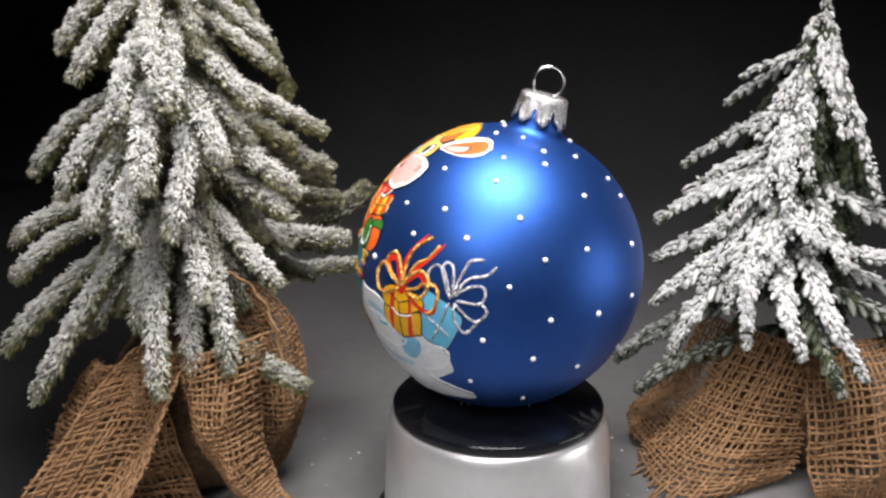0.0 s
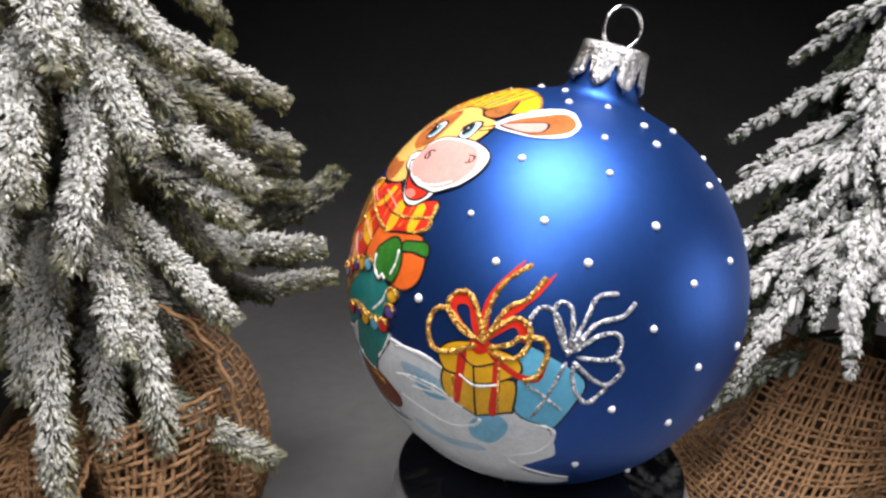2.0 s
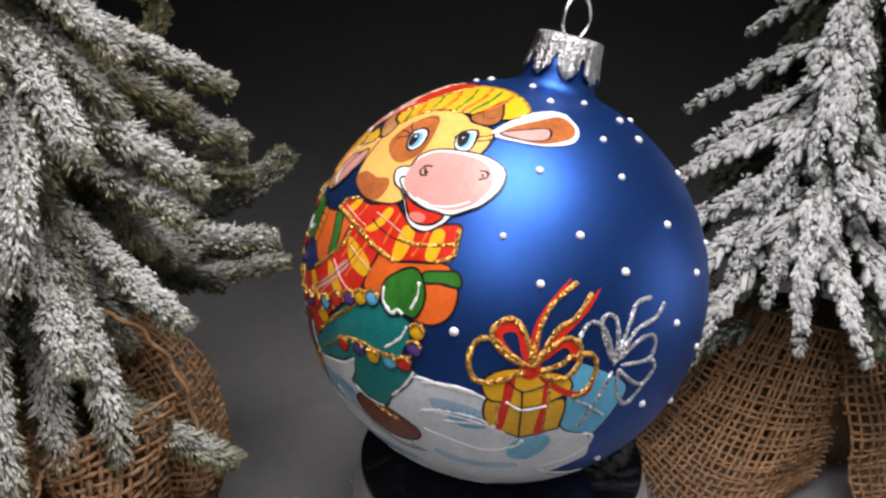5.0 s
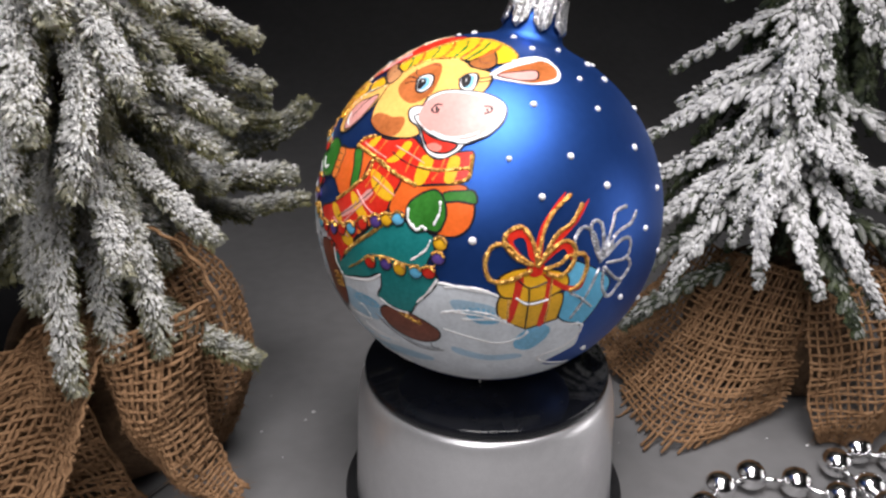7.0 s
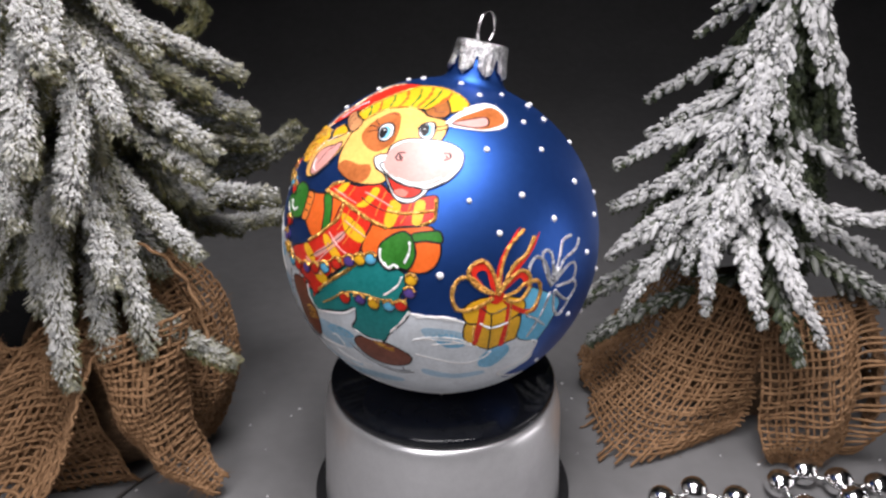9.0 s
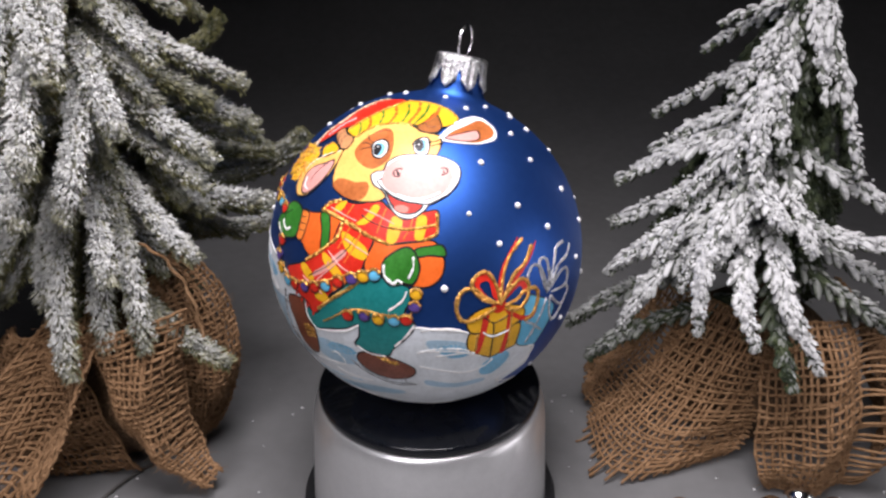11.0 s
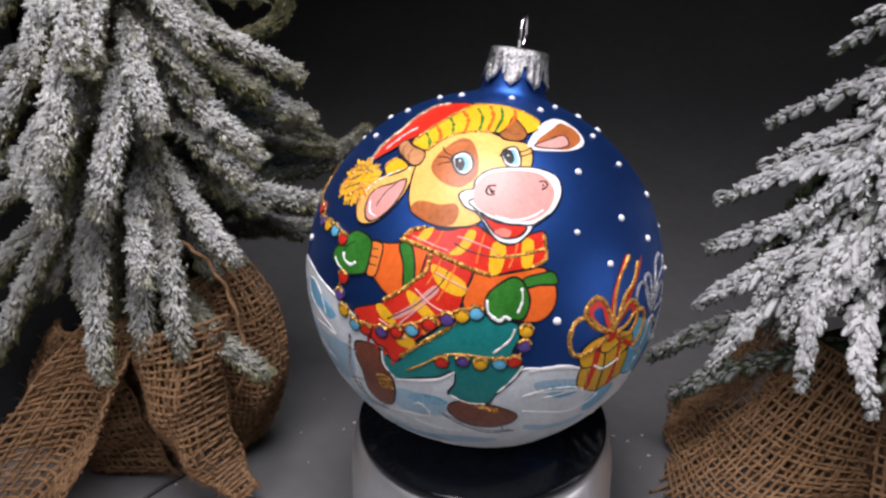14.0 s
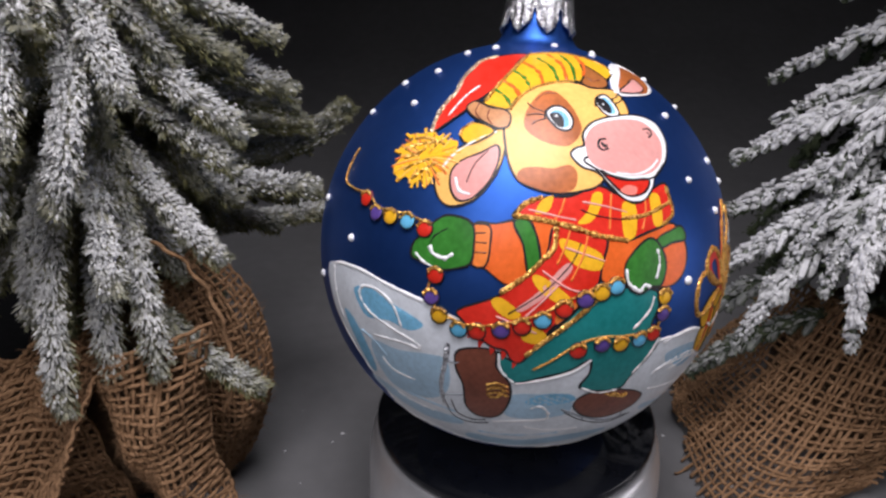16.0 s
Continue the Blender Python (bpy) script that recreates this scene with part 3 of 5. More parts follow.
patch("pompom", P_YELLOW, 10, False, [(-34.3, 19.1), (-32.1, 22.0), (-33.2, 24.4), (-29.3, 25.8), (-30.1, 27.6), (-25.7, 27.0), (-24.5, 27.8), (-21.3, 24.6), (-17.7, 23.5), (-18.3, 21.1), (-21.0, 19.0), (-21.2, 16.4), (-22.9, 16.1), (-24.6, 13.4), (-26.8, 14.9), (-28.7, 13.9), (-30.4, 16.2), (-32.5, 15.9)])
patch("horn", P_TAN, 12, True, [(-15.8, 33.0), (-13.5, 34.5), (-10.4, 32.1), (-7.0, 31.1), (-5.5, 29.3), (-6.0, 26.4), (-8.5, 25.9), (-11.8, 28.1), (-14.4, 30.1)])
patch("horn", P_TAN2, 12, True, [(14.4, 48.7), (16.9, 47.0), (20.2, 42.8), (19.3, 39.3), (15.0, 38.5), (12.8, 40.2), (14.4, 44.0)])
patch("gift_box", P_AZURE, 2, True, [(64.5, -9.3), (68.4, -7.6), (80.3, -11.6), (79.3, -22.1), (74.8, -33.5), (72.7, -32.6), (65.8, -30.0), (65.5, -18.4)])
patch("gift_box", P_GOLDBOX, 3, True, [(47.4, -24.8), (51.5, -22.6), (55.8, -24.7), (65.0, -19.6), (65.3, -29.5), (63.6, -31.3), (56.0, -35.7), (55.0, -35.5), (47.8, -32.0)])
patch("gift_lid", P_YELLOW, 4, True, [(45.9, -20.0), (49.0, -15.8), (54.1, -13.3), (59.7, -12.3), (64.6, -12.7), (66.0, -16.6), (60.8, -22.2), (55.9, -24.8), (51.7, -24.4), (47.7, -24.4)])
patch("gift_ribbon", P_RED, 5, False, [(51.1, -16.8), (53.0, -16.8), (53.0, -23.5), (51.7, -32.7), (50.1, -32.4), (50.9, -24.4)])
patch("gift_ribbon", P_RED, 5, False, [(59.6, -15.7), (61.0, -14.5), (61.8, -23.2), (61.2, -32.5), (59.2, -33.5), (60.0, -23.8)])
patch("ribbon_tail", P_RED, 5, False, [(55.2, -12.8), (53.8, -5.7), (53.8, 1.1), (55.7, 9.3), (56.8, 12.7), (56.3, 6.8), (55.2, -0.9), (56.2, -7.4), (56.4, -12.3)])
patch("ribbon_tail", P_RED, 5, False, [(56.4, -11.9), (57.8, -5.2), (59.6, -0.2), (62.2, 6.7), (63.8, 13.8), (63.4, 6.6), (61.0, -0.7), (58.8, -4.7)])
patch("bow_loop", P_RED, 5, False, [(55.0, -13.1), (50.2, -11.0), (46.3, -6.9), (46.6, -4.3), (49.4, -2.3), (52.6, -4.9), (55.5, -10.5), (53.3, -10.5), (50.6, -5.2), (48.2, -5.9), (48.4, -7.8), (52.6, -11.3)])
patch("bow_loop", P_RED, 5, False, [(56.0, -13.2), (58.3, -6.6), (61.5, -2.4), (64.4, -3.3), (64.9, -7.6), (63.3, -6.1), (61.6, -4.7), (59.2, -8.0)])
patch("bow_loop", P_RED, 5, False, [(57.6, -14.2), (62.0, -15.3), (65.9, -16.6), (69.4, -15.3), (70.0, -8.5), (71.0, -10.5), (70.6, -16.5), (66.8, -18.7), (61.2, -16.9)])
patch("bow_knot", P_RED, 6, False, [(53.2, -13.1), (55.0, -11.1), (57.6, -11.3), (57.8, -13.9), (56.1, -15.8), (54.1, -15.5)])

# brushed and glittered lines
stroke("snow_line", P_WHITE, 0.68, 3, [(-25.8, -13.5), (-36.1, -9.7), (-45.3, -6.2), (-55.6, -4.6), (-58.4, -7.0), (-58.5, -14.5), (-56.6, -21.9)])
stroke("snow_line", P_WHITE, 0.63, 3, [(-33.1, -20.4), (-34.9, -14.9), (-39.4, -11.2), (-44.6, -10.6), (-46.3, -13.0), (-43.6, -17.1), (-37.5, -20.5), (-29.7, -24.1), (-28.8, -25.7), (-33.7, -24.6), (-43.8, -24.1)])
stroke("snow_line", P_WHITE, 0.60, 3, [(-41.7, -30.6), (-38.6, -34.3), (-31.2, -36.2)])
stroke("snow_line", P_WHITE, 0.60, 3, [(-40.1, -43.8), (-35.9, -45.7), (-27.9, -47.8)])
stroke("snow_line", P_WHITE, 0.63, 3, [(-11.8, -48.1), (-3.7, -47.2), (2.2, -46.6), (3.2, -44.1), (1.1, -41.2), (-1.5, -42.0)])
stroke("snow_line", P_WHITE, 0.68, 3, [(27.8, -27.4), (29.9, -24.8), (36.7, -24.5), (45.4, -24.1)])
stroke("snow_line", P_WHITE, 0.63, 3, [(31.1, -34.1), (35.3, -33.3), (43.8, -32.8), (52.6, -34.9)])
stroke("snow_line", P_WHITE, 0.63, 3, [(30.8, -34.8), (37.0, -32.1), (45.0, -31.6), (49.9, -33.4), (46.3, -33.3), (36.6, -35.5)])
stroke("snow_line", P_WHITE, 0.63, 3, [(31.0, -40.5), (38.2, -42.0), (47.4, -43.6), (54.5, -40.0), (56.8, -36.4)])
stroke("snow_line", P_WHITE, 0.63, 3, [(31.6, -25.7), (37.3, -24.1), (43.1, -23.8), (47.3, -24.9)])
stroke("snow_line", P_WHITE, 0.68, 3, [(70.2, -33.1), (74.6, -33.5), (74.4, -39.3), (69.3, -46.5), (60.0, -53.7), (73.1, -66.3)])
stroke("trouser_hem", P_WHITE, 0.68, 6, [(12.2, -27.2), (8.0, -30.4), (0.6, -32.4), (-5.9, -33.5)])
stroke("trouser_hem", P_WHITE, 0.68, 6, [(30.1, -23.3), (27.9, -27.7), (23.6, -33.1)])
stroke("trouser_shine", P_WHITE, 0.54, 6, [(26.8, -12.8), (25.6, -16.4), (21.5, -20.6)])
stroke("trouser_hem", P_WHITE, 0.54, 6, [(-9.2, -25.0), (-8.8, -29.5), (-5.8, -33.2)])
stroke("trouser_hem", P_WHITE, 0.47, 6, [(10.4, -35.3), (15.2, -37.5), (20.9, -37.4)])
stroke("mitten_shine", P_WHITE, 0.68, 11, [(-24.1, -0.2), (-23.2, -2.2), (-20.7, -3.2), (-18.6, -2.2)])
stroke("mitten_shine", P_WHITE, 0.47, 11, [(-27.7, -1.8), (-25.6, -4.0), (-22.8, -5.3)])
stroke("mitten_shine", P_WHITE, 0.54, 11, [(26.9, -1.9), (27.6, -5.0), (26.8, -8.9)])
stroke("mitten_fringe", P_WHITE, 0.68, 11, [(18.9, -6.1), (19.6, -9.3), (22.4, -11.3), (23.7, -10.0), (25.3, -10.6)])
stroke("mitten_crease", P_BLACK, 0.25, 11, [(-19.5, 3.4), (-22.7, 1.9), (-24.1, 0.0)])
stroke("cuff_rib", P_BLACK, 0.20, 7, [(-14.0, 2.1), (-11.4, 2.1)])
stroke("cuff_rib", P_BLACK, 0.20, 7, [(-14.0, 0.2), (-11.2, -0.1)])
stroke("cuff_rib", P_BLACK, 0.20, 7, [(-14.1, -2.0), (-11.4, -2.2)])
stroke("scarf_fold", P_BLACK, 0.22, 10, [(8.7, 6.6), (12.7, 5.2), (19.4, 4.6), (25.3, 6.2)])
stroke("scarf_fold", P_BLACK, 0.22, 9, [(8.6, -0.3), (6.4, -4.8), (0.3, -10.9), (-7.1, -15.5)])
stroke("smile", P_BLACK, 0.28, 13, [(11.2, 18.6), (10.2, 17.4), (13.3, 15.4), (17.2, 13.6), (22.1, 13.4), (27.7, 14.8), (31.1, 18.5)])
stroke("nostril", P_BLACK, 0.45, 12, [(16.1, 23.2), (14.4, 22.8), (13.9, 21.2), (14.9, 20.3), (16.3, 20.9)])
stroke("nostril", P_BLACK, 0.38, 12, [(26.6, 27.0), (28.4, 27.5), (29.1, 26.2), (27.8, 24.8)])
stroke("muzzle_shine", P_WHITE, 0.45, 12, [(17.3, 14.9), (22.2, 14.8), (26.3, 16.4), (29.3, 19.2)])
stroke("eyelash", P_BLACK, 0.20, 12, [(2.4, 30.0), (0.0, 31.1), (-1.5, 32.9)])
stroke("eyelash", P_BLACK, 0.20, 12, [(2.3, 29.1), (-0.0, 29.4), (-1.8, 29.1)])
stroke("eyelash", P_BLACK, 0.20, 12, [(2.6, 28.0), (0.5, 27.5), (-0.8, 26.6)])
stroke("eyelash", P_BLACK, 0.20, 12, [(20.0, 35.3), (21.6, 36.5), (22.5, 38.0)])
stroke("eyelash", P_BLACK, 0.20, 12, [(20.5, 33.9), (22.2, 35.0), (23.6, 36.6)])
stroke("eyelid", P_BLACK, 0.30, 12, [(2.2, 28.1), (2.9, 30.4), (4.9, 31.9), (7.2, 31.2)])
stroke("eyelid", P_BLACK, 0.30, 12, [(14.9, 32.2), (15.6, 34.6), (18.1, 36.7), (20.2, 34.6)])
stroke("horn_ring", P_BROWN, 0.25, 13, [(-12.7, 33.7), (-13.6, 31.0), (-12.2, 28.8)])
stroke("horn_ring", P_BROWN, 0.25, 13, [(-10.2, 31.6), (-10.8, 29.3), (-9.7, 27.0)])
stroke("horn_ring", P_BROWN, 0.25, 13, [(14.5, 42.8), (16.0, 41.2), (18.6, 42.3)])
stroke("ear_rim", P_WHITE, 0.68, 10, [(21.8, 37.7), (22.7, 44.5), (24.6, 50.6), (28.5, 55.2), (35.5, 53.1)])
stroke("cap_stripe", P_GREEN, 0.70, 11, [(-9.4, 38.2), (-6.6, 35.2), (-5.3, 32.2)])
stroke("cap_stripe", P_GREEN, 0.70, 11, [(-4.5, 45.1), (-1.7, 41.8), (-0.4, 37.6)])
stroke("cap_stripe", P_GREEN, 0.70, 11, [(2.5, 51.0), (5.9, 46.0), (6.8, 39.9)])
stroke("cap_stripe", P_GREEN, 0.70, 11, [(9.0, 54.2), (11.5, 48.0), (11.3, 40.8)])
stroke("cap_stripe", P_ORANGE, 0.80, 11, [(-7.4, 41.4), (-4.1, 37.7), (-3.2, 34.9)])
stroke("cap_stripe", P_ORANGE, 0.80, 11, [(-1.4, 48.5), (2.1, 44.2), (2.9, 38.4)])
stroke("cap_stripe", P_ORANGE, 0.80, 11, [(5.7, 53.6), (8.8, 47.5), (9.1, 40.5)])
stroke("cap_stripe", P_ORANGE, 0.80, 11, [(13.9, 53.4), (15.1, 48.3), (13.9, 42.7)])
stroke("cap_shine", P_WHITE, 0.35, 10, [(-20.4, 31.2), (-16.5, 36.5), (-12.7, 40.0)])
stroke("plaid_line", P_ORANGE2, 0.30, 10, [(5.4, 9.2), (4.4, 6.3), (3.0, 4.4)])
stroke("plaid_line", P_ORANGE2, 0.30, 10, [(15.8, 10.3), (15.3, 6.0), (15.0, 2.3)])
stroke("plaid_line", P_ORANGE2, 0.30, 10, [(24.1, 10.0), (24.1, 6.4), (23.0, 2.2)])
stroke("plaid_line", P_ORANGE2, 0.30, 10, [(6.5, 3.0), (5.1, -1.3), (3.4, -4.9)])
stroke("plaid_line", P_ORANGE2, 0.30, 10, [(10.1, 1.1), (8.8, -3.6), (6.4, -8.5)])
stroke("plaid_line", P_PINK, 0.28, 10, [(-2.5, 6.8), (3.4, 5.3), (7.7, 4.4)])
stroke("plaid_line", P_PINK, 0.28, 10, [(9.1, 8.3), (14.1, 7.4), (19.5, 6.1)])
stroke("plaid_line", P_PINK, 0.28, 10, [(13.9, -4.4), (8.9, -2.7), (5.1, -1.3)])
stroke("plaid_line", P_PINK, 0.28, 10, [(3.9, -9.1), (0.3, -12.7), (-3.4, -16.2)])
stroke("plaid_line", P_PINK, 0.28, 10, [(0.3, -6.1), (5.2, -9.7), (8.9, -11.0)])
stroke("plaid_line", P_PINK, 0.28, 10, [(-9.6, -16.0), (-5.2, -17.9), (-0.8, -20.0)])
stroke("eye_glint", P_WHITE, 0.50, 14, [(4.7, 29.0), (5.1, 28.5)])
stroke("eye_glint", P_WHITE, 0.40, 14, [(16.9, 33.3), (17.2, 32.8)])
stroke("pompom_thread", P_YELLOW, 0.45, 10, [(-32.7, 18.3), (-34.4, 17.6)])
stroke("pompom_thread", P_YELLOW, 0.45, 10, [(-31.9, 16.4), (-33.4, 15.4)])
stroke("pompom_thread", P_YELLOW, 0.45, 10, [(-28.7, 14.6), (-29.1, 13.2)])
stroke("pompom_thread", P_YELLOW, 0.45, 10, [(-25.6, 14.2), (-25.5, 12.8)])
stroke("pompom_thread", P_YELLOW, 0.45, 10, [(-32.7, 22.9), (-34.5, 24.0)])
stroke("pompom_thread", P_YELLOW, 0.45, 10, [(-30.0, 26.5), (-31.7, 28.4)])
stroke("pompom_thread", P_YELLOW, 0.45, 10, [(-26.0, 27.0), (-26.2, 28.8)])
stroke("pompom_thread", P_YELLOW, 0.45, 10, [(-22.1, 25.3), (-21.2, 26.2)])
stroke("snow_line", P_ICE2, 0.60, 2, [(-48.7, -23.4), (-43.6, -25.9), (-39.4, -30.3)])
stroke("snow_line", P_ICE2, 0.60, 2, [(-36.7, -42.2), (-27.9, -44.2), (-20.6, -45.9)])
stroke("snow_line", P_ICE2, 0.60, 2, [(-16.3, -54.7), (-5.9, -55.3), (7.6, -54.0)])
stroke("cap_trim", PALE_GLITTER, 0.70, 11, [(-24.4, 27.0), (-23.6, 30.6), (-21.9, 34.6), (-18.8, 38.9), (-17.1, 44.3), (-15.0, 47.9), (-12.4, 51.6), (-7.7, 53.2)])
stroke("glitter_line", GOLD_GLITTER, 0.60, 12, [(-11.3, 34.1), (-8.9, 38.1), (-4.0, 45.4), (0.3, 52.4)])
stroke("glitter_line", GOLD_GLITTER, 0.50, 12, [(-5.5, 30.9), (-3.6, 33.9), (-0.2, 37.2), (4.6, 39.3), (10.8, 40.5)])
stroke("glitter_line", GOLD_GLITTER, 0.50, 12, [(0.3, 52.8), (9.1, 54.6), (17.4, 53.2), (22.9, 50.1)])
stroke("glitter_line", GOLD_GLITTER, 0.55, 11, [(-17.1, 25.0), (-16.5, 26.8), (-13.9, 28.2)])
stroke("pompom_thread", GOLD_GLITTER, 0.50, 11, [(-31.4, 18.0), (-28.3, 19.1), (-23.9, 19.9)])
stroke("pompom_thread", GOLD_GLITTER, 0.50, 11, [(-31.4, 21.1), (-27.7, 21.7), (-25.5, 22.9)])
stroke("pompom_thread", GOLD_GLITTER, 0.50, 11, [(-28.8, 15.5), (-25.9, 17.3), (-22.7, 18.7)])
stroke("pompom_thread", GOLD_GLITTER, 0.50, 11, [(-31.2, 23.9), (-27.2, 24.3), (-22.7, 23.9)])
stroke("pompom_thread", GOLD_GLITTER, 0.50, 11, [(-29.0, 26.0), (-25.0, 25.5), (-20.6, 23.0)])
stroke("glitter_line", GOLD_GLITTER, 0.70, 10, [(-5.5, 5.1), (-3.1, 8.0), (0.8, 9.4)])
stroke("glitter_line", GOLD_GLITTER, 0.75, 10, [(-5.3, 5.6), (0.4, 4.6), (6.5, 3.0), (12.6, 1.1), (19.5, 0.0)])
stroke("glitter_line", GOLD_GLITTER, 0.60, 10, [(18.0, 4.8), (23.8, 5.6), (28.5, 7.6), (31.7, 9.1)])
stroke("glitter_line", GOLD_GLITTER, 0.60, 10, [(30.4, 12.7), (31.4, 9.4), (31.8, 6.1), (28.5, 3.4)])
stroke("glitter_line", GOLD_GLITTER, 0.70, 9, [(3.5, 3.2), (2.8, -1.3), (0.3, -4.0), (-3.3, -7.3), (-8.8, -11.0)])
stroke("glitter_line", GOLD_GLITTER, 0.70, 9, [(12.8, -12.3), (7.2, -17.2), (1.0, -21.9), (-3.4, -25.7)])
stroke("garland_cord", GOLD_GLITTER, 0.30, 12, [(-48.9, 29.0), (-51.9, 24.4), (-52.6, 19.2), (-46.5, 15.2), (-41.8, 13.7), (-38.9, 10.0), (-34.4, 8.2), (-29.5, 7.0), (-25.2, 4.9)])
stroke("garland_cord", GOLD_GLITTER, 0.30, 12, [(-22.4, -5.7), (-24.8, -9.9), (-22.9, -14.8), (-18.1, -17.5), (-13.5, -18.3), (-8.4, -17.7), (-4.0, -16.7), (0.3, -15.4), (5.0, -13.0), (9.6, -11.0), (13.1, -9.5), (16.9, -8.6)])
stroke("garland_cord", GOLD_GLITTER, 0.30, 12, [(-1.5, -29.2), (2.4, -27.0), (8.6, -22.9), (14.1, -21.5), (18.5, -21.7), (23.4, -21.6), (27.9, -20.9), (29.6, -17.1), (30.0, -11.6)])
stroke("boot_lace", GOLD_GLITTER, 0.50, 6, [(19.3, -38.0), (22.2, -40.2), (24.0, -39.4)])
stroke("boot_lace", GOLD_GLITTER, 0.50, 6, [(-12.1, -35.8), (-10.3, -34.6), (-8.3, -35.5), (-9.8, -37.9), (-11.9, -37.8)])
stroke("skate_blade", SILVER_GLITTER, 0.80, 4, [(-21.0, -23.1), (-22.2, -28.5), (-24.1, -36.0), (-24.0, -42.9)])
stroke("skate_blade", P_BLACK, 0.22, 4, [(-22.0, -40.7), (-20.8, -46.0), (-17.0, -48.1), (-13.0, -47.6)])
stroke("skate_blade", P_STEEL, 0.50, 4, [(6.4, -42.5), (11.8, -46.1), (20.9, -50.9), (28.0, -50.5)])
stroke("gift_edge", P_BLACK, 0.28, 7, [(55.1, -19.9), (55.7, -25.6), (55.7, -35.7)])
stroke("gift_edge", P_BLACK, 0.25, 7, [(51.5, -17.9), (55.3, -19.8), (60.0, -16.5)])
stroke("gift_edge", P_WHITE, 0.50, 7, [(51.8, -24.0), (55.9, -25.6), (61.5, -22.6)])
stroke("bow_wire", GOLD_GLITTER, 0.75, 8, [(54.8, -13.7), (49.3, -18.7), (44.3, -20.0), (42.0, -14.9), (43.3, -9.6), (46.8, -8.5), (50.0, -10.4), (54.9, -12.5)])
stroke("bow_wire", GOLD_GLITTER, 0.75, 8, [(54.6, -12.4), (49.7, -11.3), (45.9, -8.1), (46.0, -4.6), (48.7, -2.1), (51.9, -4.0), (55.1, -9.3), (55.3, -12.4)])
stroke("bow_wire", GOLD_GLITTER, 0.70, 8, [(55.9, -12.7), (58.3, -6.6), (61.4, -2.1), (64.9, -3.3), (65.8, -8.7), (63.4, -13.5), (58.7, -14.0)])
stroke("bow_wire", GOLD_GLITTER, 0.70, 8, [(57.6, -13.2), (62.0, -9.7), (64.0, -6.5), (68.4, -4.7), (70.5, -8.6), (69.7, -15.5), (66.8, -18.7)])
stroke("bow_wire", GOLD_GLITTER, 0.65, 8, [(55.8, -11.6), (55.0, -3.1), (55.4, 4.6), (58.5, 12.6)])
stroke("bow_wire", GOLD_GLITTER, 0.65, 8, [(56.8, -9.9), (58.7, -0.8), (61.6, 4.0), (62.6, 11.5)])
stroke("ribbon_glitter", GOLD_GLITTER, 0.40, 7, [(50.0, -24.9), (50.3, -32.1)])
stroke("ribbon_glitter", GOLD_GLITTER, 0.40, 7, [(60.8, -14.8), (61.6, -23.2), (61.4, -32.1)])
stroke("bow_wire", SILVER_GLITTER, 0.60, 5, [(74.8, -6.2), (71.8, -0.3), (68.3, 3.9), (65.1, 3.8), (64.1, -0.5), (64.9, -3.6)])
stroke("bow_wire", SILVER_GLITTER, 0.60, 5, [(74.9, -5.5), (73.1, 2.4), (70.6, 7.4), (68.1, 7.4), (68.1, 3.8), (73.9, -5.1)])
stroke("bow_wire", SILVER_GLITTER, 0.60, 5, [(75.1, -4.6), (74.5, 8.1), (74.1, 14.0), (77.4, 18.0)])
stroke("bow_wire", SILVER_GLITTER, 0.60, 5, [(75.8, -4.3), (77.0, 6.1), (81.2, 12.4), (81.8, 18.6)])
stroke("bow_wire", SILVER_GLITTER, 0.60, 5, [(75.8, -3.7), (79.1, 3.7), (82.6, 6.6), (84.7, 3.5), (84.0, -1.9), (76.7, -5.6)])
stroke("bow_wire", SILVER_GLITTER, 0.60, 5, [(76.3, -7.2), (82.6, -10.9), (86.0, -10.4), (87.6, -3.8), (84.5, -0.8)])
stroke("bow_wire", SILVER_GLITTER, 0.60, 5, [(76.5, -8.5), (78.7, -16.1), (82.5, -19.3), (85.8, -11.6)])
stroke("ribbon_glitter", SILVER_GLITTER, 0.50, 5, [(74.9, -8.1), (73.3, -19.6), (69.7, -30.4)])
stroke("ribbon_glitter", SILVER_GLITTER, 0.45, 5, [(67.5, -19.4), (71.4, -20.9), (76.7, -24.6)])

# tassels of the scarf
for u, v in ((-15.2, -18.4), (-12.8, -20.6), (-10.2, -22.3), (-7.6, -23.5), (-5.2, -25.7)):
    patch("scarf_tassel", P_RED, 7, False, [(u - 1.3, v + 0.9), (u + 1.2, v + 0.2), (u + 0.3, v - 1.6), (u - 0.9, v - 3.1), (u - 1.0, v - 1.0)])

# threads of the pompom, out from its middle
thread_rng = random.Random(21)
for k in range(44):
    a, r0, r1 = k * 2.39996, thread_rng.uniform(0.5, 5.0), thread_rng.uniform(7.0, 9.6)
    bend = thread_rng.uniform(-0.18, 0.18)
    row = [(-25.6 + r * math.cos(a + bend * q), 20.4 + 0.85 * r * math.sin(a + bend * q)) for q, r in ((0, r0), (0.5, (r0 + r1) / 2), (1, r1))]
    stroke("pompom_thread", (P_YELLOW, P_CREAM, P_ORANGE2, GOLD_GLITTER)[k % 4], 0.26, 11, row)

